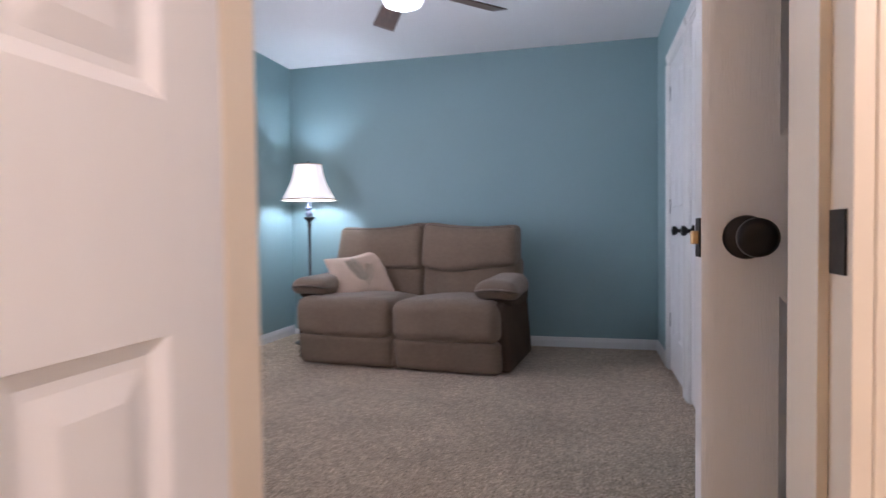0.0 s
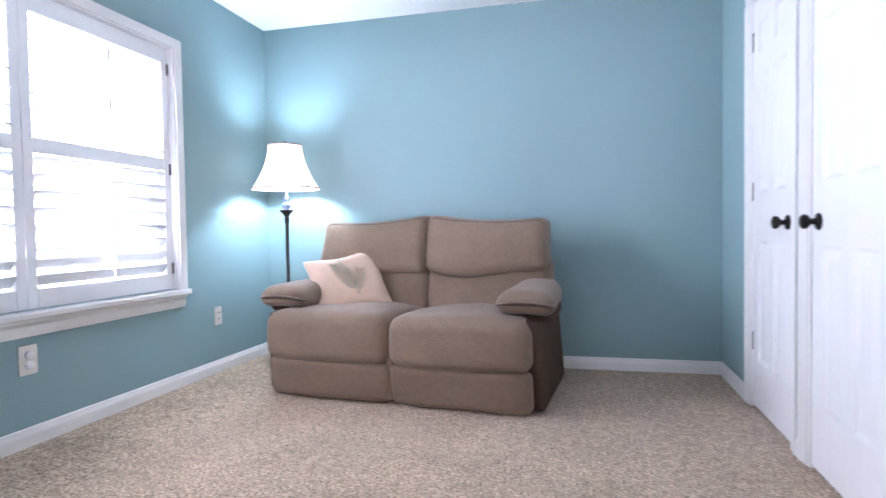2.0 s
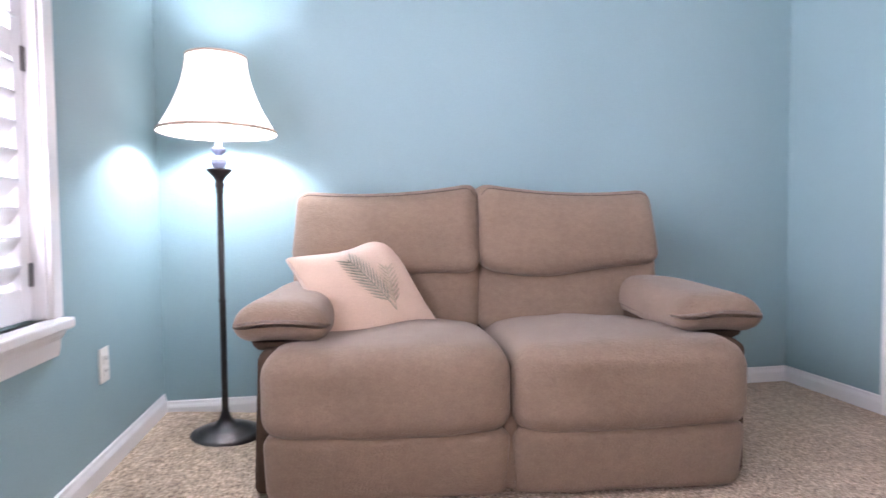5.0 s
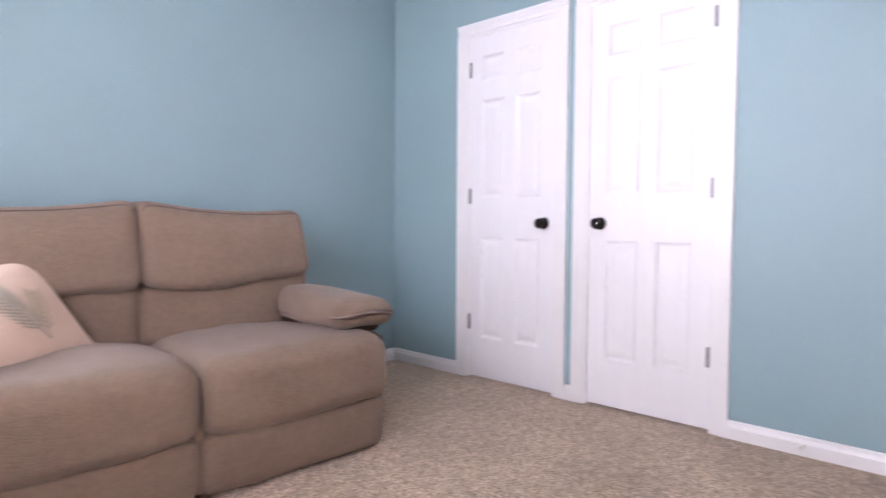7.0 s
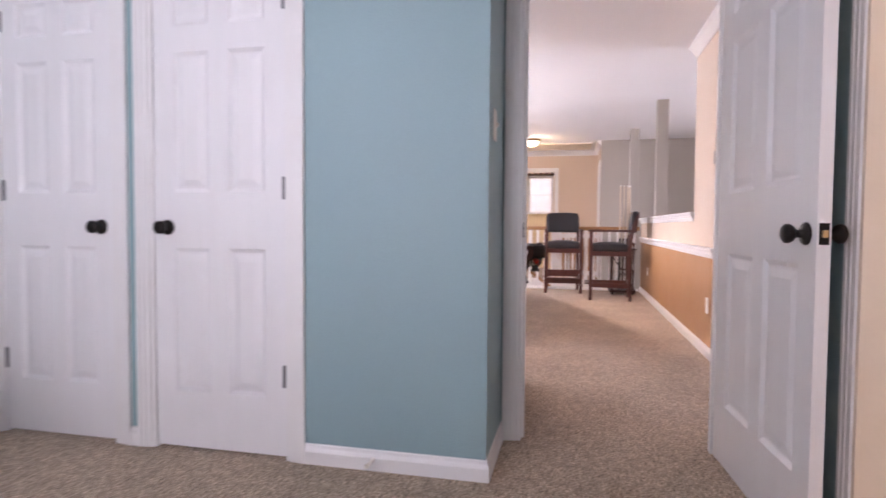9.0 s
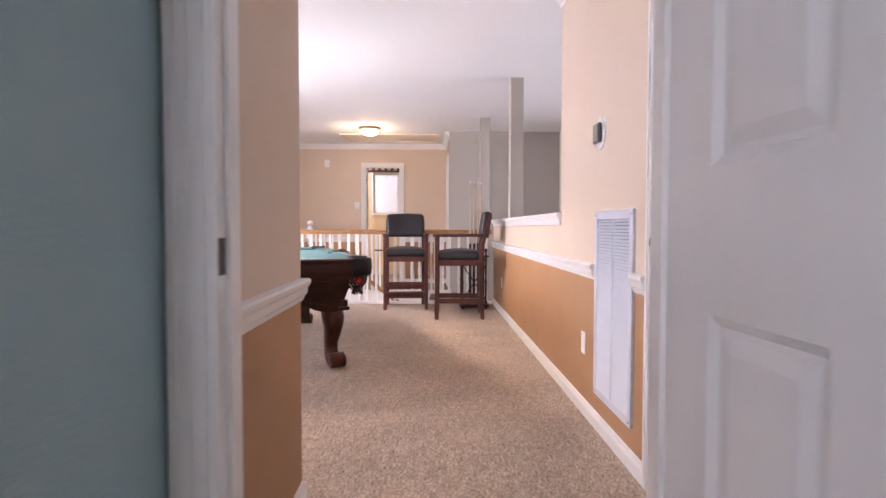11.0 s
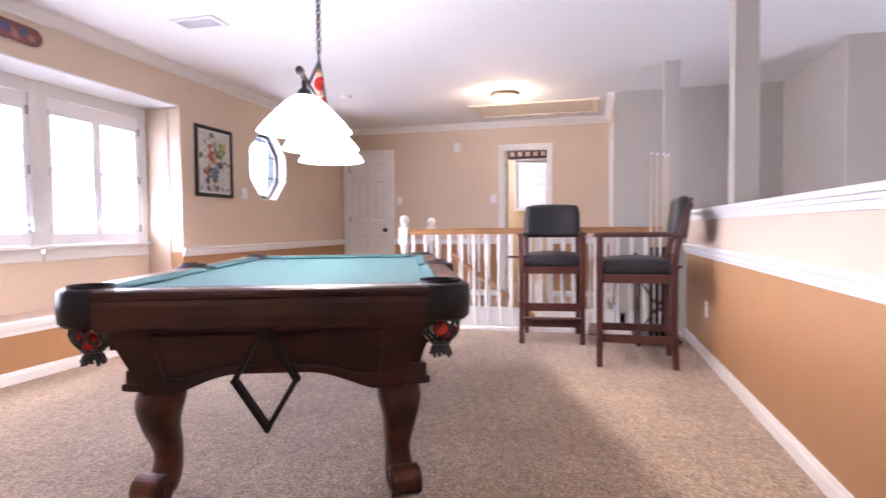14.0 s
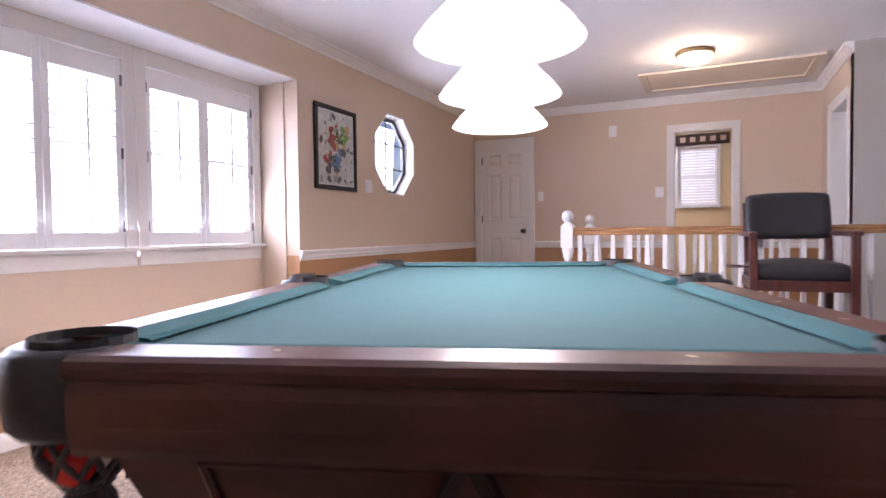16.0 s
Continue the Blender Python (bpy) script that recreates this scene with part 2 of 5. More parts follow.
def boxes(*rows, bevel=0.0):
    bm = bmesh.new()
    for r in rows:
        box(bm, *r, bevel=bevel)
    return bm


def lathe(profile, n=24, bm=None, centre=(0, 0)):
    """A turned body: (radius, height) pairs round the z axis."""
    bm = bm or bmesh.new()
    rings = []
    for r, z in profile:
        if r < 1e-5:
            rings.append([bm.verts.new((centre[0], centre[1], z))])
        else:
            rings.append([bm.verts.new((centre[0] + r * math.cos(2 * math.pi * i / n), centre[1] + r * math.sin(2 * math.pi * i / n), z)) for i in range(n)])
    for a, b in zip(rings, rings[1:]):
        for i in range(n):
            j = (i + 1) % n
            if len(a) == 1 and len(b) == 1:
                continue
            if len(a) == 1:
                bm.faces.new((a[0], b[j], b[i]))
            elif len(b) == 1:
                bm.faces.new((a[i], a[j], b[0]))
            else:
                bm.faces.new((a[i], a[j], b[j], b[i]))
    bmesh.ops.recalc_face_normals(bm, faces=bm.faces)
    return bm


def soft(w, d, h, r, n=10, shape=None, bm=None):
    """A rounded block round the origin, bent by shape(x, y, z)."""
    bm = bm or bmesh.new()
    hx, hy, hz = w / 2, d / 2, h / 2
    r = min(r, hx, hy, hz)
    made = bmesh.ops.create_cube(bm, size=2.0)["verts"]
    es = list({e for v in made for e in v.link_edges})
    bmesh.ops.subdivide_edges(bm, edges=es, cuts=n, use_grid_fill=True)
    fresh = [v for v in bm.verts if v.tag is False]
    for v in fresh:
        # edges of the grid gather where the rounding is
        p = [math.copysign(abs(c) ** 0.7, c) for c in v.co]
        q = Vector((p[0] * hx, p[1] * hy, p[2] * hz))
        inner = Vector((max(-hx + r, min(hx - r, q.x)), max(-hy + r, min(hy - r, q.y)), max(-hz + r, min(hz - r, q.z))))
        dlt = q - inner
        if dlt.length > 1e-9:
            q = inner + dlt.normalized() * r
        v.co = Vector(shape(*q)) if shape else q
        v.tag = True
    return bm


def tube(points, r, n=8, bm=None, taper=None):
    """A round bar along points."""
    bm = bm or bmesh.new()
    pts = [Vector(p) for p in points]
    rings = []
    for i, p in enumerate(pts):
        t = (pts[min(i + 1, len(pts) - 1)] - pts[max(i - 1, 0)]).normalized()
        a = t.orthogonal().normalized() if abs(t.z) > 0.95 else t.cross(Vector((0, 0, 1))).normalized()
        b = t.cross(a)
        rr = r if taper is None else taper[i]
        rings.append([bm.verts.new(p + rr * (a * math.cos(2 * math.pi * k / n) + b * math.sin(2 * math.pi * k / n))) for k in range(n)])
    for u, w in zip(rings, rings[1:]):
        for k in range(n):
            bm.faces.new((u[k], u[(k + 1) % n], w[(k + 1) % n], w[k]))
    bm.faces.new(rings[0][::-1])
    bm.faces.new(rings[-1])
    bmesh.ops.recalc_face_normals(bm, faces=bm.faces)
    return bm


def moulding(profile, a, b, out, bm=None, m0=0.0, m1=0.0):
    """A profile of (out, up) pairs drawn along the wall from a to b; out is the way off the wall; m0 and m1 mitre the ends (1 outwards, -1 inwards)."""
    bm = bm or bmesh.new()
    a, b, out = Vector((*a, 0)), Vector((*b, 0)), Vector((*out, 0))
    t = (b - a).normalized()
    ends = []
    for p, s, k in ((a, -1, m0), (b, 1, m1)):
        ends.append([bm.verts.new(p + out * o + t * (s * k * o) + Vector((0, 0, z))) for o, z in profile])
    n = len(profile)
    for i in range(n):
        j = (i + 1) % n
        bm.faces.new((ends[0][i], ends[0][j], ends[1][j], ends[1][i]))
    bm.faces.new(ends[0][::-1])
    bm.faces.new(ends[1])
    bmesh.ops.recalc_face_normals(bm, faces=bm.faces)
    return bm


def wall_x(x0, x1, y0, y1, z0, z1, holes=(), bm=None):
    """A wall across x (thin in x), running in y, with openings (y0, y1, z0, z1)."""
    bm = bm or bmesh.new()
    y = y0
    for a, b, c, d in sorted(holes):
        if a > y:
            box(bm, x0, x1, y, a, z0, z1)
        if c > z0:
            box(bm, x0, x1, a, b, z0, c)
        if d < z1:
            box(bm, x0, x1, a, b, d, z1)
        y = b
    if y < y1:
        box(bm, x0, x1, y, y1, z0, z1)
    return bm


def wall_y(y0, y1, x0, x1, z0, z1, holes=(), bm=None):
    bm = bm or bmesh.new()
    x = x0
    for a, b, c, d in sorted(holes):
        if a > x:
            box(bm, x, a, y0, y1, z0, z1)
        if c > z0:
            box(bm, a, b, y0, y1, z0, c)
        if d < z1:
            box(bm, a, b, y0, y1, d, z1)
        x = b
    if x < x1:
        box(bm, x, x1, y0, y1, z0, z1)
    return bm


BASE = [(0, 0), (0.014, 0), (0.014, 0.050), (0.011, 0.059), (0.008, 0.065), (0.006, 0.076), (0, 0.080)]
RAIL = [(0, 0.725), (0.008, 0.727), (0.012, 0.742), (0.020, 0.752), (0.022, 0.772), (0.030, 0.784), (0.032, 0.796), (0.026, 0.803), (0, 0.805)]
CROWN = [(0, -0.085), (0.010, -0.085), (0.014, -0.068), (0.034, -0.045), (0.052, -0.022), (0.062, -0.016), (0.068, 0.0), (0, 0)]
CROWN = [(o, CZ + z) for o, z in CROWN]


def trim(name, profile, runs, mat, label, category):
    bm = bmesh.new()
    for run in runs:
        moulding(profile, *run[:3], bm=bm, m0=run[3] if len(run) > 3 else 0, m1=run[4] if len(run) > 4 else 0)
    return setting(part(name, bm, mat), label, category)


# panels of a six-panel door, as shares: columns by rows
def panel_door(w, h, mat, thick=0.035):
    """Parts of a six-panel door: x 0..w from the hinge edge, y 0..thick, z 0..h. Returns (slab, panel rows)."""
    st, mid = 0.105 * min(1, w / 0.7), 0.10 * min(1, w / 0.7)
    rows = [(0.235, 0.835), (1.065, 1.640), (1.745, h - 0.115)]
    pw = (w - 2 * st - mid) / 2
    cols = [(st, st + pw), (st + pw + mid, w - st)]
    bm = bmesh.new()
    box(bm, 0, st, 0, thick, 0, h)
    box(bm, w - st, w, 0, thick, 0, h)
    zz = [0] + [z for r in rows for z in r] + [h]
    for a, b in zip(zz[::2], zz[1::2]):
        box(bm, st, w - st, 0, thick, a, b)
    for a, b in rows:
        box(bm, st + pw, st + pw + mid, 0, thick, a, b)
    return bm, rows, cols


def door_panel(x0, x1, z0, z1, thick):
    """A sunk panel with sloped sticking and a raised field on both faces."""
    bm = bmesh.new()
    for face, s in ((0.0, 1), (thick, -1)):
        levels = [(0.0, 0.0005), (0.016, 0.010), (0.026, 0.010), (0.052, 0.004)]
        loops = []
        for inset, deep in levels:
            y = face + s * deep
            loops.append([bm.verts.new(p) for p in ((x0 + inset, y, z0 + inset), (x1 - inset, y, z0 + inset), (x1 - inset, y, z1 - inset), (x0 + inset, y, z1 - inset))])
        for a, b in zip(loops, loops[1:]):
            for i in range(4):
                j = (i + 1) % 4
                bm.faces.new((a[i], a[j], b[j], b[i]))
        bm.faces.new(loops[-1])
    bmesh.ops.recalc_face_normals(bm, faces=bm.faces)
    return bm


def knob_mesh(side):
    """A round door knob on its rose; it points along +y (side 1) or -y."""
    prof = [(0.0, 0.0), (0.032, 0.0), (0.032, 0.004), (0.028, 0.009), (0.013, 0.012), (0.011, 0.022), (0.013, 0.030), (0.022, 0.036), (0.0275, 0.046), (0.0265, 0.056), (0.019, 0.062), (0.008, 0.064), (0, 0.0645)]
    bm = lathe(prof, 28)
    bmesh.ops.rotate(bm, verts=bm.verts, cent=(0, 0, 0), matrix=Matrix.Rotation(radians(-90 * side), 3, "X"))
    return bm


def hinge_mesh():
    bm = boxes((-0.018, 0.018, -0.002, 0.002, -0.045, 0.045))
    lathe([(0, -0.048), (0.0065, -0.046), (0.0065, 0.046), (0, 0.048)], 10, bm, (0, -0.004))
    return bm


def make_door(name, w, h, m, label, mat=M_DOOR, knobs=(1, -1), knob_x=None, hinges=0, latch=False, hinge_mat=M_STEEL):
    """A door leaf. m puts its hinge corner at the floor; faces are y = 0 and y = 0.035."""
    d = thing(name, label, "door", m, kind="structure")
    slab, rows, cols = panel_door(w, h, mat)
    leaf = part("door_leaf", slab, mat, d)
    for z0, z1 in rows:
        for x0, x1 in cols:
            part("panel", door_panel(x0, x1, z0, z1, 0.035), mat, d)
    kx = knob_x if knob_x is not None else w - 0.06
    for s in knobs:
        part("door_knob", knob_mesh(s), M_BRONZE, d, "dark bronze round knob", True, pose(kx, 0.035 if s > 0 else 0, 0.92))
    if hinges:
        for z in (0.325, 1.08, 1.825):
            part("hinge", hinge_mesh(), hinge_mat, d, "dark metal butt hinge", m=pose(-0.004, 0.037 if hinges > 0 else -0.002, z, 0, 0, 0 if hinges > 0 else 180))
    if latch:
        part("latch_plate", boxes((w - 0.001, w + 0.0015, 0.005, 0.030, 0.92 - 0.029, 0.92 + 0.029)), M_BRONZE, d, "dark bronze latch plate")
        part("latch_bolt", boxes((w, w + 0.011, 0.011, 0.024, 0.92 - 0.010, 0.92 + 0.010), bevel=0.002), M_BRASS, d, "brass latch bolt")
    return d


def casing(name, axis, at, side, a, b, top, mat=M_TRIM, w=0.064, t=0.017, label="white moulded door casing", legs=(0, 1, 2)):
    """Moulded casing round an opening a..b up to top, on the face at (axis 'x' or 'y'), standing off to side +1 or -1."""
    ob = thing(name, label, "trim", kind="structure")
    for k, (u0, u1, z0, z1) in enumerate(((a - w, a, 0, top), (b, b + w, 0, top), (a - w, b + w, top, top + w))):
        if k not in legs:
            continue
        bm = bmesh.new()
        for s0, s1, tt in ((0.0, 0.40, t * 0.62), (0.40, 0.72, t * 0.8), (0.72, 1.0, t)):
            lo, hi = sorted((at, at + side * tt))
            if k == 0:
                c = (u1 - s1 * w, u1 - s0 * w, z0, z1)
            elif k == 1:
                c = (u0 + s0 * w, u0 + s1 * w, z0, z1)
            else:
                c = (u0, u1, z0 + s0 * w, z0 + s1 * w)
            if axis == "x":
                box(bm, lo, hi, c[0], c[1], c[2], c[3], bevel=0.0015, seg=1)
            else:
                box(bm, c[0], c[1], lo, hi, c[2], c[3], bevel=0.0015, seg=1)
        part("casing_leg" if k < 2 else "casing_head", bm, mat, ob)
    return ob


def jamb(name, axis, lo, hi, a, b, top, mat=M_TRIM, stop=None, label="white painted door jamb"):
    """Lining of an opening through a wall lo..hi, with a stop strip."""
    e, t = 0.004, 0.018
    rows = [(lo - e, hi + e, a, a + t, 0, top), (lo - e, hi + e, b - t, b, 0, top), (lo - e, hi + e, a + t, b - t, top - t, top)]
    if stop:
        s0, s1 = stop
        rows += [(s0, s1, a + t, a + t + 0.011, 0, top - t), (s0, s1, b - t - 0.011, b - t, 0, top - t), (s0, s1, a + t, b - t, top - t - 0.011, top - t)]
    if axis == "y":
        rows = [(r[2], r[3], r[0], r[1], r[4], r[5]) for r in rows]
    return setting(part(name, boxes(*rows, bevel=0.001), mat), label, "door frame")

# ---------------------------------------------------------------- structure: blue room
H2 = 2.04
DOOR_A, DOOR_B = (3.957, 4.58), (3.150, 3.790)
ENTRY = (1.455, 2.290)
BATH = (-0.318, 0.362)
YL = 1.12                                   # wall face on the hinge side of the bathroom doorway
WIN = (2.40, 4.225, 0.605, 1.995)

def carpet_rise(bm):
    """The carpet climbs a little towards the window wall."""
    a = [bm.verts.new((x, y, z)) for y in (YL, YS) for x, z in ((XW, 0.001), (XW, RISE), (XW + 0.10, RISE * 0.94), (XW + 0.28, RISE * 0.5), (XW + 0.46, RISE * 0.06), (XW + 0.56, 0.001))]
    for k in range(6):
        bm.faces.new((a[k], a[(k + 1) % 6], a[6 + (k + 1) % 6], a[6 + k]))
    bm.faces.new(a[:6][::-1])
    bm.faces.new(a[6:])
    bmesh.ops.recalc_face_normals(bm, faces=bm.faces)
    return bm


RISE = 0.034
setting(part("floor", carpet_rise(boxes((XW - 0.14, XE1, 1.10, YS + 0.12, -0.12, 0.0), (XE1, XR, YG - 0.12, YN + 0.12, -0.12, 0.0),
                            (XR, XF + 0.12, YR2 + 0.05, YN + 0.12, -0.12, 0.0), (XG, XF + 0.12, YT - 0.12, YR2 + 0.05, -0.12, 0.0))), M_CARPET),
        "beige cut-pile carpet running through both rooms", "carpet")
setting(part("floor_bathroom", boxes((-1.6, 1.08, -1.3, 1.10, -0.12, -0.004)), M_TILE), "pale tiled bathroom floor", "floor")
setting(part("ceiling", boxes((XW - 0.14, XE1, -1.3, YS + 0.12, CZ, CZ + 0.12), (XE1, 12.9, -2.2, 6.2, CZ, CZ + 0.12)), M_CEIL), "white textured ceiling", "ceiling")

setting(part("wall_window", wall_x(XW - 0.14, XW, 0.99, YS + 0.12, 0, CZ, [WIN]), M_TEAL), "blue-green painted wall with a shuttered window", "wall")
setting(part("wall_sofa", wall_y(YS, YS + 0.12, XW, 0.76, 0, CZ), M_TEAL), "blue-green painted wall behind the loveseat", "wall")
setting(part("wall_closet", wall_x(XC, XC + 0.12, YR, YS, 0, CZ, [(*DOOR_A, 0, H2), (*DOOR_B, 0, H2)]), M_TEAL), "blue-green painted wall with two closet doors", "wall")
setting(part("wall_closet_back", wall_x(1.36, 1.48, YR + 0.12, YS + 0.12, 0, CZ), M_CEIL), "plain wall at the back of the closets", "wall")
setting(part("wall_return", wall_y(YR, YR + 0.12, XC + 0.12, XE0, 0, CZ), M_TEAL), "short blue-green wall beside the entry door", "wall")
setting(part("wall_entry", wall_x(XE0, XE1 - 0.004, YB1, YR + 0.12, 0, CZ, [(*ENTRY, 0, H2)]), M_TEAL), "blue-green wall round the entry door", "wall")
setting(part("wall_bathroom", boxes((XW, BATH[0] - 0.06, 0.99, YL, 0, CZ), (BATH[0] - 0.06, BATH[1], 0.99, YB1, H2, CZ), (BATH[1], XE1 - 0.004, YB0 + 0.004, YB1, 0, CZ)), M_TEAL), "blue-green wall with the bathroom doorway", "wall")
setting(part("wall_bathroom_inside", boxes((-1.6, BATH[0] - 0.06, 0.982, 0.99, 0, CZ), (BATH[1] + 0.06, 1.08, YB0 - 0.004, YB0 + 0.004, 0, CZ),
        (-1.72, -1.6, -1.3, 0.982, 0, CZ), (1.08, 1.2, -1.3, 0.96, 0, CZ), (-1.72, 1.2, -1.42, -1.3, 0, CZ)), M_YELLOW), "pale yellow bathroom walls", "wall")

trim("baseboard_blue_room", BASE, [
    ((XW, YS), (XC, YS), (0, -1), -1, -1), ((XC, YS), (XC, DOOR_A[1] + 0.064), (-1, 0), -1, 0),
    ((XC, DOOR_A[0] - 0.064), (XC, DOOR_B[1] + 0.064), (-1, 0)), ((XC, DOOR_B[0] - 0.064), (XC, YR), (-1, 0), 0, 1), ((XC, YR), (XE0, YR), (0, -1), 1, -1),
    ((XW, YL), (BATH[0] - 0.074, YL), (0, 1)), ((BATH[1] + 0.064, YB1), (XE0, YB1), (0, 1)),
], M_TRIM, "white moulded baseboard along the blue walls", "baseboard")

trim("baseboard_window_wall", [(o, z + RISE) for o, z in BASE], [((XW, YL), (XW, YS), (1, 0), 0, -1)], M_TRIM, "white moulded baseboard under the window", "baseboard")

for k, (a, b) in enumerate((DOOR_A, DOOR_B)):
    casing("trim_closet_%d" % (k + 1), "x", XC, -1, a, b, H2)
    jamb("door_frame_closet_%d" % (k + 1), "x", XC, XC + 0.12, a, b, H2)
make_door("door_1", DOOR_A[1] - DOOR_A[0] - 0.042, 2.01, pose(XC + 0.004, DOOR_A[1] - 0.021, 0.014, 0, 0, -90), "white six-panel closet door, closed", knobs=(-1,), hinges=-1)
make_door("door_2", DOOR_B[1] - DOOR_B[0] - 0.042, 2.01, pose(XC + 0.039, DOOR_B[0] + 0.021, 0.014, 0, 0, 90), "white six-panel closet door, closed", knobs=(1,), hinges=1)

casing("trim_entry_inside", "x", XE0, -1, *ENTRY, H2)
casing("trim_entry_outside", "x", XE1, 1, *ENTRY, H2)
jamb("door_frame_entry", "x", XE0, XE1, *ENTRY, H2, stop=(XE0 + 0.04, XE0 + 0.075))
make_door("door_3", 0.81, 2.01, pose(1.070, 1.478, 0.014, 0, 0, 183.6), "white six-panel bedroom door, standing open", latch=True)
part("strike_plate", boxes((XE0 + 0.006, XE0 + 0.034, ENTRY[1] - 0.0205, ENTRY[1] - 0.018, 0.90, 0.965)), M_BRONZE)
tagged(bpy.data.objects["strike_plate"], "dark bronze strike plate in the entry jamb", "strike plate")

casing("trim_bathroom_outside", "y", YB1, 1, *BATH, H2, legs=(1, 2))
casing("trim_bathroom_left", "y", YL, 1, BATH[0] - 0.008, BATH[1], H2, legs=(0,))
casing("trim_bathroom_inside", "y", YB0, -1, *BATH, H2, mat=M_CREAM, label="cream moulded door casing", legs=(1,))
setting(part("door_frame_bathroom", boxes((BATH[0] - 0.06, BATH[0] + 0.018, 1.057, YL + 0.004, 0, H2), (BATH[1] - 0.018, BATH[1], YB0 - 0.008, YB1 + 0.004, 0, H2),
        (BATH[1] - 0.029, BATH[1] - 0.018, YB0 + 0.045, YB0 + 0.08, 0, H2 - 0.018), (BATH[0] + 0.018, BATH[1] - 0.018, 1.057, YB1 + 0.004, H2 - 0.018, H2), bevel=0.001), M_CREAM),
        "cream painted door jamb", "door frame")
make_door("door_4", 0.61, 2.01, pose(BATH[0] - 0.017, 1.053, 0.014, 0, 0, -90), "white six-panel bathroom door, folded fully open", hinges=0)
part("strike_plate", boxes((BATH[1] - 0.0205, BATH[1] - 0.018, YB0 + 0.004, YB0 + 0.040, 0.90, 0.965)), M_BRONZE)
tagged(bpy.data.objects["strike_plate.001"], "dark bronze strike plate in the bathroom jamb", "strike plate")


# ---------------------------------------------------------------- plantation shutters
def louver_mesh(length, width=0.066, thick=0.010):
    """A slat of rounded section along x."""
    bm = bmesh.new()
    n = 10
    rings = []
    for x in (0, length):
        rings.append([bm.verts.new((x, width / 2 * math.cos(2 * math.pi * k / n), thick / 2 * math.sin(2 * math.pi * k / n))) for k in range(n)])
    for k in range(n):
        bm.faces.new((rings[0][k], rings[0][(k + 1) % n], rings[1][(k + 1) % n], rings[1][k]))
    bm.faces.new(rings[0][::-1])
    bm.faces.new(rings[1])
    bmesh.ops.recalc_face_normals(bm, faces=bm.faces)
    return bm


def shutter_panel(parent, x0, x1, z0, z1, mid, tilts, mat=M_SHUTTER, hinge_side=1, rod=True, stile=0.048, top=0.085):
    """A shutter leaf in its own plane y = 0: stiles, rails, slats and tilt rods. mid: height of the divider rail, or None."""
    st, depth = stile, 0.028
    zs = [(z0, z0 + 0.085)] + ([(mid - 0.035, mid + 0.035)] if mid else []) + [(z1 - top, z1)]
    fr = part("shutter_frame", boxes((x0, x0 + st, -depth / 2, depth / 2, z0, z1), (x1 - st, x1, -depth / 2, depth / 2, z0, z1),
                                     *[(x0 + st, x1 - st, -depth / 2, depth / 2, a, b) for a, b in zs], bevel=0.003), mat, parent)
    first = None
    for (a, b), tilt in zip(zip([z[1] for z in zs], [z[0] for z in zs[1:]]), tilts):
        n = max(2, int((b - a) / 0.0705))
        step = (b - a) / n
        for i in range(n):
            m = pose(x0 + st + 0.002, 0, a + step * (i + 0.5), tilt, 0, 0)
            if first is None:
                first = part("louver", louver_mesh(x1 - x0 - 2 * st - 0.004), mat, fr, smooth=True, m=m)
            else:
                again(first, m)
        if rod:
            part("tilt_rod", boxes(((x0 + x1) / 2 - 0.006, (x0 + x1) / 2 + 0.006, -0.047, -0.035, a + 0.02, b - 0.03), bevel=0.002), mat, fr)
    for z in (z0 + 0.12, z1 - 0.12, (z0 + z1) / 2):
        xx = x1 - 0.004 if hinge_side > 0 else x0 + 0.004
        part("shutter_hinge", boxes((xx - 0.008, xx + 0.008, -depth / 2 - 0.006, -depth / 2, z - 0.032, z + 0.032), bevel=0.001), M_STEEL, fr)
    return fr


def window_block(name, m, w, z0, z1, label, sashes=2, mid=None):
    """Glazing behind a shutter: frame, meeting rail, panes. Local x 0..w, outside is +y."""
    d = thing(name, label, "window", m, kind="structure")
    y = 0.085
    part("window_frame", boxes((0, 0.04, y - 0.02, y + 0.02, z0, z1), (w - 0.04, w, y - 0.02, y + 0.02, z0, z1), (0.04, w - 0.04, y - 0.02, y + 0.02, z0, z0 + 0.045),
                               (0.04, w - 0.04, y - 0.02, y + 0.02, z1 - 0.045, z1), (0.04, w - 0.04, y - 0.018, y + 0.018, (z0 + z1) / 2 - 0.02, (z0 + z1) / 2 + 0.02),
                               (w / 2 - 0.01, w / 2 + 0.01, y - 0.012, y + 0.012, z0, z1), bevel=0.002), M_TRIM, d)
    pane = part("pane", boxes((0.03, w - 0.03, y - 0.003, y + 0.003, z0 + 0.02, z1 - 0.02)), M_GLASS, d)
    pane.visible_shadow = False
    return d


# blue room window: local x runs along -y... from the frame's north end
wy0, wy1, wz0, wz1 = WIN
w1 = window_block("window_1", pose(XW - 0.045, wy0, 0, 0, 0, 90), wy1 - wy0, wz0, wz1, "white sash window behind plantation shutters")
mid1 = (wy1 - wy0) / 2
shutter_panel(w1, 0.012, mid1 - 0.001, wz0 + 0.004, wz1 - 0.006, 1.325, (-52, 12), hinge_side=-1)
shutter_panel(w1, mid1 + 0.001, wy1 - wy0 - 0.012, wz0 + 0.004, wz1 - 0.006, 1.325, (-52, 12), hinge_side=1)
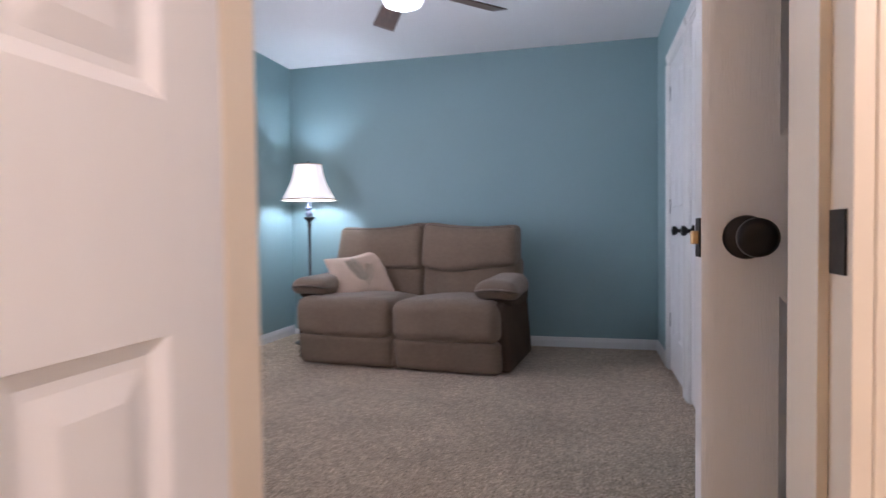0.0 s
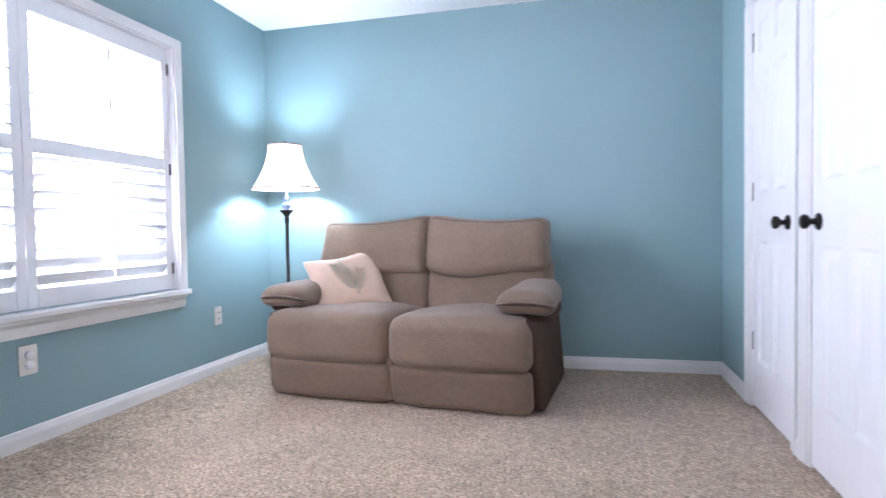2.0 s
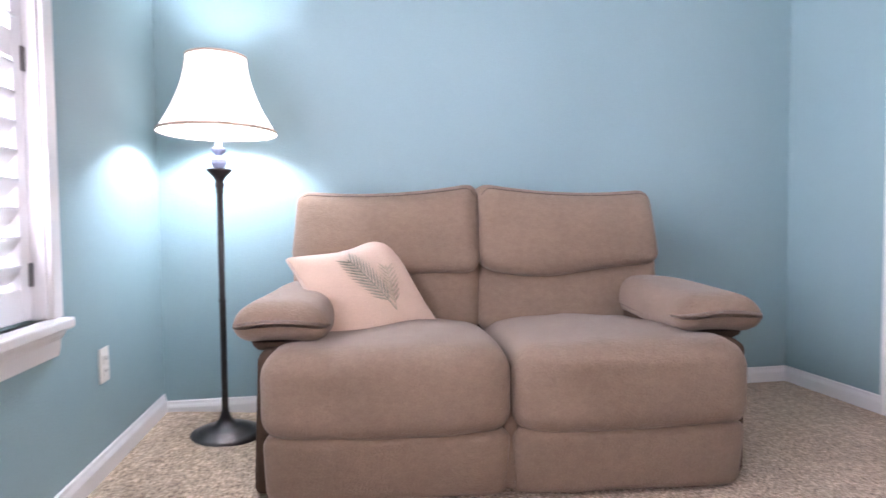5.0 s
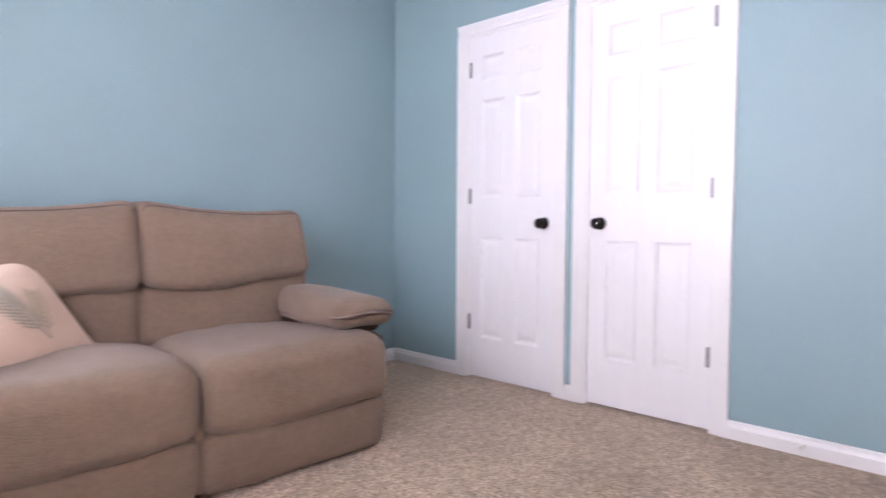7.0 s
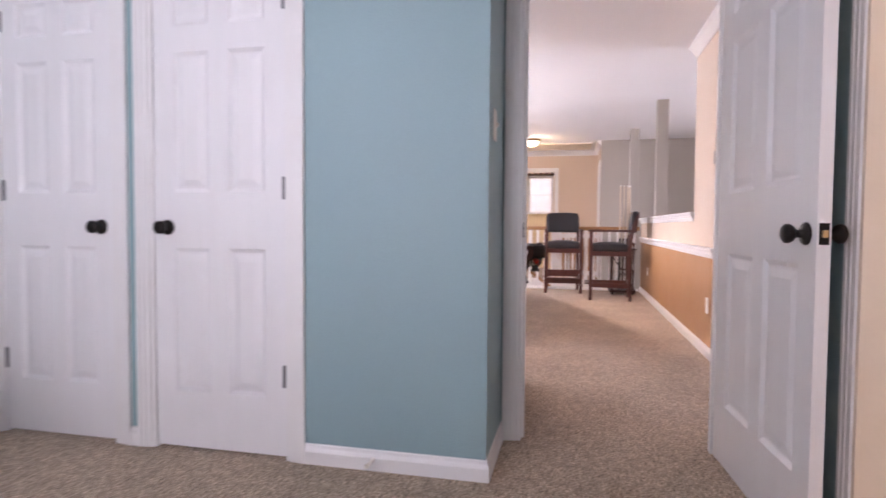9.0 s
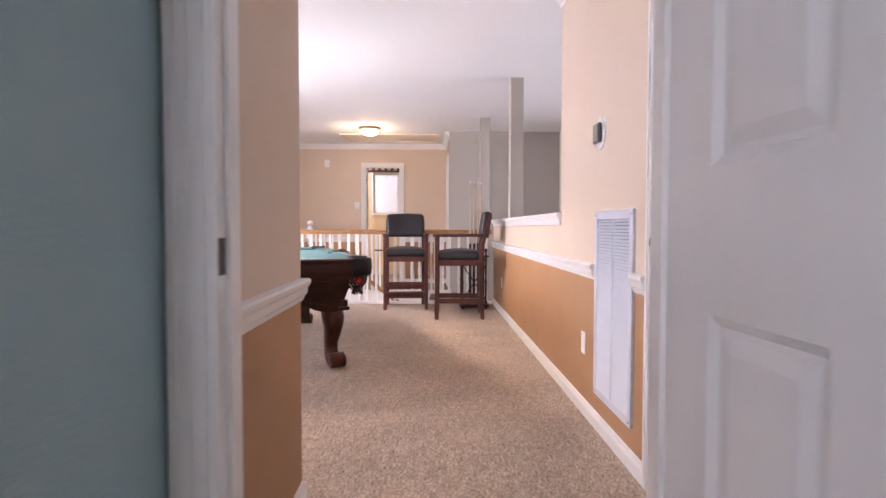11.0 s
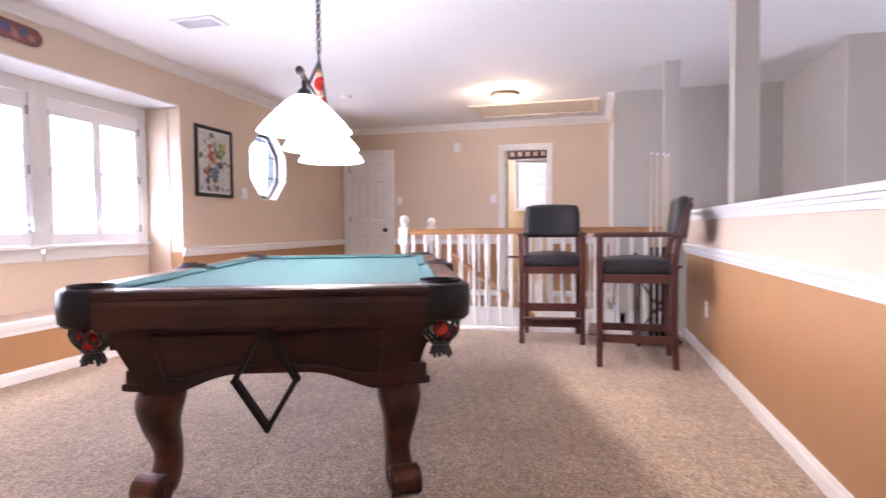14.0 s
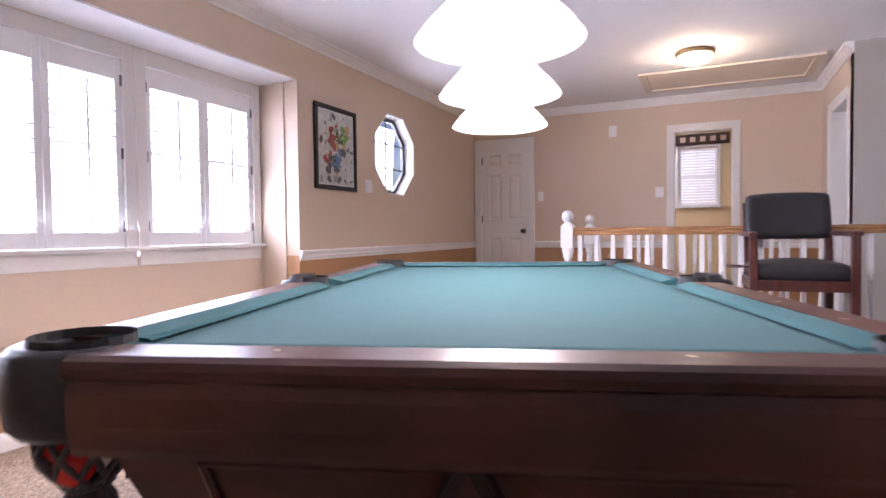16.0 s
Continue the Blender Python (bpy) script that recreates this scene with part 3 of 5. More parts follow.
setting(part("window_lining", boxes((XW - 0.14, XW + 0.003, wy0 - 0.004, wy0 + 0.010, wz0, wz1), (XW - 0.14, XW + 0.003, wy1 - 0.010, wy1 + 0.004, wz0, wz1),
        (XW - 0.14, XW + 0.003, wy0, wy1, wz1 - 0.005, wz1 + 0.006)), M_SHUTTER), "white boards lining the window opening", "trim")
t1 = thing("trim_window_1", "white window casing with a moulded sill", "trim", kind="structure")
for a, b, c, d in ((wy0 - 0.055, wy0, wz0, wz1 + 0.055), (wy1, wy1 + 0.055, wz0, wz1 + 0.055), (wy0, wy1, wz1, wz1 + 0.055)):
    part("window_casing", boxes((XW, XW + 0.016, a, b, c, d), bevel=0.003), M_TRIM, t1)
part("window_sill", boxes((XW - 0.03, XW + 0.052, wy0 - 0.06, wy1 + 0.045, wz0 - 0.030, wz0), bevel=0.006), M_TRIM, t1)
SILLP = [(0, wz0 - 0.105), (0.012, wz0 - 0.105), (0.016, wz0 - 0.085), (0.018, wz0 - 0.060), (0.030, wz0 - 0.044), (0.034, wz0 - 0.030), (0, wz0 - 0.030)]
part("apron", moulding(SILLP, (XW, wy0 - 0.045), (XW, wy1 + 0.03), (1, 0)), M_TRIM, t1)

# ---------------------------------------------------------------- structure: games room, hall, stairwell
ZS = 0.765
DOOR_S = (1.44, 2.146)
DOOR_L, DOOR_R = (4.695, YN - 0.075), (2.415, 3.03)
DOOR_T = (8.95, 9.70)



def two_tone(name, build, label, z_cut=ZS):
    """A wall painted brown below the chair rail and tan above it."""
    setting(part(name + "_lower", build(0, z_cut), M_BROWN), label + ", brown below the chair rail", "wall")
    setting(part(name + "_upper", build(z_cut, CZ), M_TAN), label + ", tan above the chair rail", "wall")


def clip(holes, z0, z1):
    return [(a, b, max(c, z0), min(d, z1)) for a, b, c, d in holes if c < z1 and d > z0]


two_tone("wall_south", lambda a, b: wall_y(YG - 0.12, YG, XE1, 3.67, a, b, clip([(*DOOR_S, 0, H2)], a, b)), "painted wall with the return-air grille")
two_tone("wall_hall", lambda a, b: wall_y(YR, YR + 0.12, XE1, XH, a, b), "short hall wall")
two_tone("wall_west", lambda a, b: wall_x(XH - 0.12, XH, YR + 0.12, YN, a, b), "plain games room wall")
two_tone("wall_entry_games", lambda a, b: wall_x(XE1 - 0.004, XE1 + 0.004, YG, YR, a, b, clip([(*ENTRY, 0, H2)], a, b)), "hall side of the entry wall")
two_tone("wall_north", lambda a, b: wall_y(YN, YN + 0.12, XH - 0.12, XF + 0.12, a, b, clip([(BAY0, BAY1, 0, ZBAY), (7.69, 8.47, 1.27, 2.09)], a, b)), "painted wall with the window bay")
two_tone("wall_far", lambda a, b: wall_x(XF, XF + 0.12, YT - 0.12, YN, a, b, clip([(*DOOR_L, 0, H2), (*DOOR_R, 0, H2)], a, b)), "painted far wall with two doors")
two_tone("wall_short", lambda a, b: wall_y(YT - 0.12, YT, XG + 0.004, XF, a, b, clip([(*DOOR_T, 0, H2)], a, b)), "short painted wall beside the stairs")
setting(part("wall_half_lower", boxes((3.67, XR - 0.04, YG - 0.12, YG, -0.3, ZS)), M_BROWN), "half wall by the stairwell, brown below the chair rail", "wall")
setting(part("wall_half_upper", boxes((3.67, XR - 0.04, YG - 0.12, YG, ZS, 1.012)), M_TAN), "half wall by the stairwell, tan above the chair rail", "wall")
capb = boxes((3.635, XR - 0.02, YG - 0.155, YG + 0.035, 1.050, 1.078), bevel=0.005)
box(capb, 3.650, XR - 0.03, YG - 0.140, YG + 0.020, 1.030, 1.050, bevel=0.003)
box(capb, 3.658, XR - 0.035, YG - 0.130, YG + 0.010, 1.000, 1.030, bevel=0.003)
setting(part("trim_half_wall_cap", capb, M_TRIM), "white moulded cap on the half wall", "trim")
for px_, py_ in ((5.69, YG - 0.02), (7.70, YG + 0.09)):
    setting(part("column", boxes((px_ - 0.062, px_ + 0.062, py_ - 0.062, py_ + 0.062, 1.078 if px_ < 7 else 0.0, CZ), bevel=0.003), M_GREY), "plain square column from half wall to ceiling", "column")
for nm, row in (("east", (XG, XG + 0.12, -0.05, YT, -2.7, CZ)), ("landing", (7.40, XG + 0.12, -0.17, -0.05, -2.7, CZ)), ("corner", (7.28, 7.40, -2.2, -0.05, -2.7, CZ)),
                ("south", (3.6, 7.40, -2.2, -2.08, -2.7, CZ)), ("west", (3.55, 3.67, -2.2, YG - 0.12, -2.7, CZ)),
                ("under_hall", (XG, XG + 0.12, YT, YR2 + 0.05, -2.7, -0.12)), ("under_room", (XR, XG, YR2 + 0.05, YR2 + 0.17, -2.7, -0.12))):
    setting(part("wall_stairwell_" + nm, boxes(row), M_GREY), "warm grey stairwell wall", "wall")
setting(part("floor_lower", boxes((3.6, 8.87, -2.2, 3.8, -2.82, -2.7)), M_CARPET), "carpeted floor of the lower storey", "floor")

# bay: window seat, reveals, back wall
for nm, row in (("below", (BAY0 - 0.12, BAY1 + 0.12, YBAY, YBAY + 0.14, ZSEAT, 0.80)), ("above", (BAY0 - 0.12, BAY1 + 0.12, YBAY, YBAY + 0.14, ZBAY - 0.008, ZBAY + 0.2)),
                ("west", (BAY0 - 0.12, BAY0 + 0.012, YN + 0.12, YBAY, ZSEAT, ZBAY + 0.2)), ("east", (BAY1 - 0.012, BAY1 + 0.12, YN + 0.12, YBAY, ZSEAT, ZBAY + 0.2)),
                ("west_pier", (BAY0 - 0.12, BAY0 + 0.04, YBAY, YBAY + 0.14, 0.80, ZBAY)), ("east_pier", (BAY1 - 0.04, BAY1 + 0.12, YBAY, YBAY + 0.14, 0.80, ZBAY))):
    setting(part("wall_bay_" + nm, boxes(row), M_TAN), "tan bay recess round the windows", "wall")
setting(part("ceiling_bay", boxes((BAY0, BAY1, YN + 0.12, YBAY, ZBAY, ZBAY + 0.1)), M_CEIL), "white soffit of the window bay", "ceiling")
setting(part("trim_bay_soffit", boxes((BAY0 + 0.001, BAY1 - 0.013, YN + 0.003, YBAY - 0.001, ZBAY - 0.012, ZBAY - 0.0005)), M_CEIL), "white painted soffit board of the window bay", "trim")
setting(part("wall_window_seat_front", boxes((BAY0, BAY1, YN, YN + 0.1, 0, ZSEAT - 0.03)), M_BROWN), "brown front of the built-in window seat", "wall")
setting(part("window_seat", boxes((BAY0, BAY1, YN + 0.02, YBAY, ZSEAT - 0.03, ZSEAT)), M_TAN), "tan painted built-in window seat", "window seat")
trim("trim_window_seat", [(0, ZSEAT - 0.085), (0.012, ZSEAT - 0.083), (0.016, ZSEAT - 0.06), (0.028, ZSEAT - 0.035), (0.030, ZSEAT - 0.005), (0.022, ZSEAT + 0.006), (0, ZSEAT + 0.006)],
     [((BAY0, YN), (BAY1, YN), (0, -1))], M_TRIM, "white moulded nosing along the window seat", "trim")

UNITS = ((3.46, 4.45), (4.51, 5.50), (5.56, 6.55))
for k, (a, b) in enumerate(UNITS):
    u = window_block("window_%d" % (k + 2), pose(a, YBAY + 0.02, 0), b - a, 0.86, 2.02, "white sash window behind open plantation shutters")
    h = (b - a) / 2
    part("window_casing", boxes((-0.028, 0.045, -0.03, 0.05, 0.83, 2.05), (b - a - 0.045, b - a + 0.028, -0.03, 0.05, 0.83, 2.05), (0.045, b - a - 0.045, -0.03, 0.05, 1.955, 2.05), bevel=0.003), M_TRIM, u)
    shutter_panel(u, 0.047, h - 0.002, 0.862, 1.952, None, (4,), hinge_side=-1, stile=0.040, top=0.12)
    shutter_panel(u, h + 0.002, b - a - 0.047, 0.862, 1.952, None, (4,), hinge_side=1, stile=0.040, top=0.12)
    part("window_sill", boxes((-0.035, b - a + 0.035, -0.075, 0.05, 0.832, 0.858), bevel=0.005), M_TRIM, u)
    part("apron", boxes((-0.020, b - a + 0.020, -0.032, -0.02, 0.745, 0.832), bevel=0.004), M_TRIM, u)

# octagon window
OX, OZ, OR = 8.08, 1.68, 0.385


def octagon(r, y0, y1, hole=0.0, n=8):
    bm = bmesh.new()
    k = 1 / math.cos(math.pi / n)

    def ring(rad, y):
        return [bm.verts.new((rad * k * math.cos(math.pi / n + 2 * math.pi * i / n), y, rad * k * math.sin(math.pi / n + 2 * math.pi * i / n))) for i in range(n)]
    a, b = ring(r, y0), ring(r, y1)
    if hole:
        c, d = ring(hole, y0), ring(hole, y1)
        for i in range(n):
            j = (i + 1) % n
            bm.faces.new((a[i], a[j], b[j], b[i]))
            bm.faces.new((c[j], c[i], d[i], d[j]))
            bm.faces.new((a[j], a[i], c[i], c[j]))
            bm.faces.new((b[i], b[j], d[j], d[i]))
    else:
        for i in range(n):
            j = (i + 1) % n
            bm.faces.new((a[i], a[j], b[j], b[i]))
        bm.faces.new(a)
        bm.faces.new(b)
    bmesh.ops.recalc_face_normals(bm, faces=bm.faces)
    return bm


# wall face with an eight-sided opening
bm = bmesh.new()
kk = 1 / math.cos(math.pi / 8)
sq = []
for y in (YN + 0.002, YN + 0.12):
    octv = [bm.verts.new((OX + OR * kk * math.cos(math.pi / 8 + math.pi / 4 * i), y, OZ + OR * kk * math.sin(math.pi / 8 + math.pi / 4 * i))) for i in range(8)]
    cor = [bm.verts.new((OX + sx * 0.40, y, OZ + sz * 0.42)) for sx, sz in ((1, 1), (-1, 1), (-1, -1), (1, -1))]
    for i, (o0, o1) in enumerate(((0, 1), (2, 3), (4, 5), (6, 7))):
        bm.faces.new((cor[i], octv[o0], octv[o1]))
        bm.faces.new((cor[i], octv[o1], octv[(o1 + 1) % 8], cor[(i + 1) % 4]))
    sq.append(octv)
for i in range(8):
    bm.faces.new((sq[0][i], sq[0][(i + 1) % 8], sq[1][(i + 1) % 8], sq[1][i]))
bmesh.ops.recalc_face_normals(bm, faces=bm.faces)
setting(part("wall_octagon", bm, M_TAN), "tan wall round the octagonal window", "wall")
ow = thing("window_5", "octagonal window with a dark grid in a white reveal", "window", pose(OX, YN + 0.12, OZ), kind="structure")
part("window_frame", octagon(OR, -0.115, 0.04, OR - 0.012), M_TRIM, ow, "white painted reveal")
part("window_frame", octagon(OR - 0.012, -0.012, 0.02, OR - 0.05), M_DARKPL, ow, "dark window frame")
part("muntin", boxes((-0.007, 0.007, -0.008, 0.008, -OR + 0.03, OR - 0.03)), M_DARKPL, ow)
for z in (-0.12, 0.12):
    part("muntin", boxes((-OR + 0.03, OR - 0.03, -0.008, 0.008, z - 0.007, z + 0.007)), M_DARKPL, ow)
pane = part("pane", octagon(OR - 0.04, 0.0, 0.005), M_GLASS, ow)
pane.visible_shadow = False

# doors and their frames
for nm, ax, at, sd, rg in (("hall", "y", YG, 1, DOOR_S), ("storage", "x", XF, -1, DOOR_L), ("far_bedroom", "x", XF, -1, DOOR_R), ("stair_side", "y", YT, 1, DOOR_T)):
    casing("trim_" + nm, ax, at, sd, *rg, H2)
    lo, hi = (at - 0.12, at) if sd > 0 else (at, at + 0.12)
    jamb("door_frame_" + nm, ax, lo, hi, *rg, H2)
make_door("door_5", DOOR_S[1] - DOOR_S[0] - 0.042, 2.01, pose(DOOR_S[0] + 0.021, YG - 0.045, 0.014), "white six-panel hall door, closed", knobs=(1,))
make_door("door_6", DOOR_L[1] - DOOR_L[0] - 0.042, 2.01, pose(XF + 0.010, DOOR_L[1] - 0.021, 0.014, 0, 0, -90), "off-white six-panel door in the far corner, closed", mat=M_TRIM, knobs=(-1,), hinges=-1)
make_door("door_7", DOOR_R[1] - DOOR_R[0] - 0.042, 2.01, pose(XF + 0.11, DOOR_R[1] - 0.021, 0.014, 0, 0, 4), "white six-panel door, swung open into the far room", knobs=(), hinges=-1)
make_door("door_8", DOOR_T[1] - DOOR_T[0] - 0.042, 2.01, pose(DOOR_T[1] - 0.021, YT - 0.11, 0.014, 0, 0, -95), "white six-panel door, standing open", knobs=(), hinges=1)

trim("baseboard_games_room", BASE, [
    ((XE1, YG), (DOOR_S[0] - 0.064, YG), (0, 1)), ((DOOR_S[1] + 0.064, YG), (XR - 0.04, YG), (0, 1)), ((XE1, YR), (XH, YR), (0, -1), 0, 1), ((XH, YR), (XH, YN), (1, 0), 1, -1),
    ((XH, YN), (XF, YN), (0, -1), -1, -1), ((XF, DOOR_L[0] - 0.064), (XF, DOOR_R[1] + 0.064), (-1, 0)), ((XF, DOOR_R[0] - 0.064), (XF, YT), (-1, 0), 0, -1), ((XG, YT), (DOOR_T[0] - 0.064, YT), (0, 1)), ((DOOR_T[1] + 0.064, YT), (XF, YT), (0, 1)),
], M_TRIM, "white moulded baseboard along the tan and brown walls", "baseboard")
trim("trim_chair_rail", RAIL, [
    ((XE1, YG), (DOOR_S[0] - 0.064, YG), (0, 1)), ((DOOR_S[1] + 0.064, YG), (2.352, YG), (0, 1)), ((2.895, YG), (XR - 0.04, YG), (0, 1)), ((XE1, YR), (XH, YR), (0, -1), 0, 1), ((XH, YR), (XH, YN), (1, 0), 1, -1),
    ((XH, YN), (BAY0, YN), (0, -1)), ((BAY1, YN), (XF, YN), (0, -1), 0, -1), ((XF, DOOR_L[0] - 0.064), (XF, DOOR_R[1] + 0.064), (-1, 0)), ((XF, DOOR_R[0] - 0.064), (XF, YT), (-1, 0), 0, -1),
], M_TRIM, "white moulded chair rail between tan and brown paint", "trim")
trim("trim_crown", CROWN, [
    ((XE1, YG), (3.67, YG), (0, 1)), ((XE1, YR), (XH, YR), (0, -1), 0, 1), ((XH, YR), (XH, YN), (1, 0), 1, -1), ((XH, YN), (XF, YN), (0, -1), -1, -1), ((XF, YN), (XF, YT), (-1, 0), -1, -1), ((XG, YT), (XF, YT), (0, 1), 0, -1),
], M_TRIM, "white crown moulding under the ceiling", "trim")

# far bedroom seen through its doorway
setting(part("wall_far_bedroom", boxes((XF + 0.12, 12.0, 1.5, 1.62, 0, CZ), (XF + 0.12, 12.0, 4.5, 4.62, 0, CZ), (12.0, 12.12, 1.5, 2.54, 0, CZ), (12.0, 12.12, 3.06, 4.62, 0, CZ), (12.0, 12.12, 2.54, 3.06, 0, 1.27), (12.0, 12.12, 2.54, 3.06, 2.08, CZ)), M_YELLOW), "pale yellow walls of the far room", "wall")
setting(part("floor_far_bedroom", boxes((XF + 0.12, 12.12, 1.5, 4.62, -0.12, -0.002)), M_CARPET), "carpeted floor of the far room", "floor")
fw = window_block("window_6", pose(12.0, 3.06, 0, 0, 0, -90), 0.52, 1.27, 2.08, "white sash window with blinds in the far room")
part("window_casing", boxes((-0.03, 0, -0.016, 0.0, 1.23, 2.11), (0.52, 0.55, -0.016, 0.0, 1.23, 2.11), (0, 0.52, -0.016, 0, 2.08, 2.11), (-0.045, 0.565, -0.04, 0, 1.235, 1.27), bevel=0.002), M_TRIM, fw)
slat = part("slat", boxes((0.01, 0.51, -0.020, 0.020, -0.0012, 0.0012)), M_TRIM, fw, m=pose(0, 0.03, 1.30, 66))
for i in range(1, 20):
    again(slat, pose(0, 0.03, 1.30 + i * 0.039, 66))
val = thing("window_valance", "brown patterned cloth valance above the far window", "valance", pose(11.96, 2.80, 2.185))
part("valance_cloth", soft(0.03, 0.80, 0.15, 0.01, 6), M_SOFA_DARK, val)
for i in range(6):
    part("valance_motif", soft(0.004, 0.07, 0.07, 0.002, 2), M_PILLOW, val, m=pose(-0.017, -0.32 + i * 0.128, 0))

# outside
setting(part("backdrop_west", boxes((-9.1, -9.0, -4, 12, -1.5, 9)), M_SKYCARD), "bright hazy sky outside the blue room window", "sky")
setting(part("backdrop_north", boxes((-6, 18, 13.0, 13.1, -1.5, 9)), M_SKYCARD), "bright hazy sky outside the bay windows", "sky")
setting(part("backdrop_east", boxes((17.0, 17.1, -3, 9, -1.5, 9)), M_SKYCARD), "bright hazy sky outside the far room", "sky")
setting(part("ground", boxes((-400, 400, -400, 400, -3.2, -3.0)), M_GROUND), "dry lawn far below the windows", "ground")


# ---------------------------------------------------------------- things: blue room
def wave(x, a, b):
    return max(0.0, min(1.0, (x - a) / (b - a)))


def rim(w, d, h, r, shape, n=12):
    """Points round the front edge of a soft() block, bent by the same shape."""
    y, k = -(d / 2 - r * 0.29), r * 0.29
    hw, hh, c = w / 2 - k, h / 2 - k, r * 0.9
    pts = []
    for cx, cz, a0 in ((hw - c, hh - c, 0), (-hw + c, hh - c, 90), (-hw + c, -hh + c, 180), (hw - c, -hh + c, 270)):
        for i in range(5):
            a = radians(a0 + 22.5 * i)
            pts.append((cx + c * math.cos(a), y, cz + c * math.sin(a)))
    pts.append(pts[0])
    full = []
    for a, b in zip(pts, pts[1:]):
        m = max(1, int((Vector(b) - Vector(a)).length / 0.03))
        full += [Vector(a).lerp(Vector(b), i / m) for i in range(m)]
    full.append(Vector(pts[0]))
    return [Vector(shape(*p)) for p in full]


def loveseat():
    s = thing("loveseat", "taupe microfibre two-seat reclining loveseat with padded arms", "sofa", pose(-1.150, 4.615, 0, 0, 0, -5.5))
    part("base", soft(1.42, 0.70, 0.24, 0.03, 6), M_SOFA_DARK, s, "darker brown base", True, pose(0, 0.06, 0.135))
    part("back_shell", soft(1.44, 0.16, 0.86, 0.05, 8, lambda x, y, z: (x * (1 - 0.04 * z), y + 0.12 * (z + 0.43), z)), M_SOFA_DARK, s, "darker brown back", True, pose(-0.008, 0.345, 0.48))
    part("centre_welt", soft(0.05, 0.30, 0.40, 0.02, 5), M_SOFA, s, "", True, pose(0, -0.27, 0.225))
    for k, sx in ((0, -1), (1, 1)):
        cx = sx * 0.377

        def front(x, y, z, k=k):
            return x, y - 0.018 * (1 - (2 * x / 0.772) ** 2) - 0.02 * (z / 0.13) + 0.005 * math.sin(x * 13 + k) + 0.003 * math.sin(x * 41 + 9 * z), z
        part("footrest_panel", soft(0.750, 0.11, 0.222, 0.040, 14, front), M_SOFA, s, "", True, pose(cx, -0.378, 0.117))

        def seat(x, y, z, k=k):
            u, v = 2 * x / 0.785, y / 0.36
            zz = z + (0.026 * (1 - u * u) if z > 0 else 0) - 0.030 * max(0, v) + 0.005 * math.sin(9 * x + 5 * y + k) + 0.002 * math.sin(31 * x - 17 * y)
            if v < -0.55:
                zz -= 0.02 * (-v - 0.55)
            return x, y - 0.012 * (1 - u * u) * (1 if v < 0 else 0) + 0.003 * math.sin(23 * x + 3 * k), zz
        part("seat_cushion", soft(0.757, 0.72, 0.262, 0.075, 18, seat), M_SOFA, s, "", True, pose(cx, -0.115, 0.345))

        def lumbar(x, y, z, k=k):
            u = 2 * x / 0.77
            fold = 0.015 * math.sin(24 * x + 2.0 * k + 3 * z) * (0.5 - z / 0.34)
            return x, y + 0.10 * z - 0.026 * (1 - u * u) + fold, z + 0.008 * math.sin(9 * x + k)
        part("lumbar_cushion", soft(0.772, 0.22, 0.36, 0.07, 18, lumbar), M_SOFA, s, "", True, pose(cx - 0.008, 0.288, 0.585))

        def head(x, y, z, sx=sx):
            u = 2 * x / 0.77
            dip = 0.030 * (u * u) - 0.012
            inner = 0.016 * (-sx * u)
            top = wave(z, -0.05, 0.16) * (dip + inner)
            low = (1 - wave(z, -0.15, 0.0)) * (-0.034 * (1 - u * u) + 0.014 * u * sx + 0.01 * math.sin(4 * u))
            taper = 1 - 0.05 * max(0.0, u * sx) * (z + 0.16) / 0.32
            return x * taper, y + 0.24 * z - 0.045 * (1 - u * u) * (1 - (z / 0.18) ** 2) + 0.003 * math.sin(15 * x + 11 * z), z + top + low
        hm = pose(cx * 0.995 - 0.012, 0.285, 0.838)
        hd = part("headrest_cushion", soft(0.758, 0.25, 0.315, 0.055, 18, head), M_SOFA, s, "", True, hm)
        part("piping", tube(sorted((p for p in rim(0.758, 0.25, 0.315, 0.055, head) if p.z > 0.12), key=lambda p: p.x), 0.0036, 6), M_SEAM, hd, "dark piping", True)

        def arm(x, y, z):
            v = y / 0.35
            nose = max(0.0, -v - 0.15) / 0.85
            zz = z - 0.022 * nose ** 2 + (0.042 * nose ** 1.8 if z < 0 else 0.0) + 0.018 * (1 - (x / 0.14) ** 2)
            return x * (1 - 0.12 * v) + 0.010 * sx * (-v), y, zz + 0.004 * math.sin(12 * y + 5 * x)
        am = part("arm_pad", soft(0.270, 0.70, 0.150, 0.068, 16, arm), M_SOFA, s, "", True, pose(sx * 0.698, -0.045, 0.540))
        loop = [Vector(arm(0.131 * 0.93 * a, y, -0.028)) for a, y in [(1, 0.30 - 0.05 * i) for i in range(12)] + [(0.7, -0.325), (0.25, -0.342), (-0.25, -0.342), (-0.7, -0.325)] + [(-1, -0.25 + 0.05 * i) for i in range(12)]]
        part("piping", tube([(p.x * 1.055, p.y * 1.01, p.z) for p in loop], 0.004, 6), M_SEAM, am, "dark piping", True)
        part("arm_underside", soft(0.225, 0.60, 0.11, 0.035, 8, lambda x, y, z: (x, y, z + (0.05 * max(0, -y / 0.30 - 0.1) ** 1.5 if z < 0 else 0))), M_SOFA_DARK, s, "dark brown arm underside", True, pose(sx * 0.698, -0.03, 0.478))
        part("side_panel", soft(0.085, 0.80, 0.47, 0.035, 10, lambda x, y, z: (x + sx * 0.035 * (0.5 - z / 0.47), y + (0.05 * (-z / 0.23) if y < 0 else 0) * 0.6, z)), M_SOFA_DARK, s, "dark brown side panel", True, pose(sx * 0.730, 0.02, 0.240))
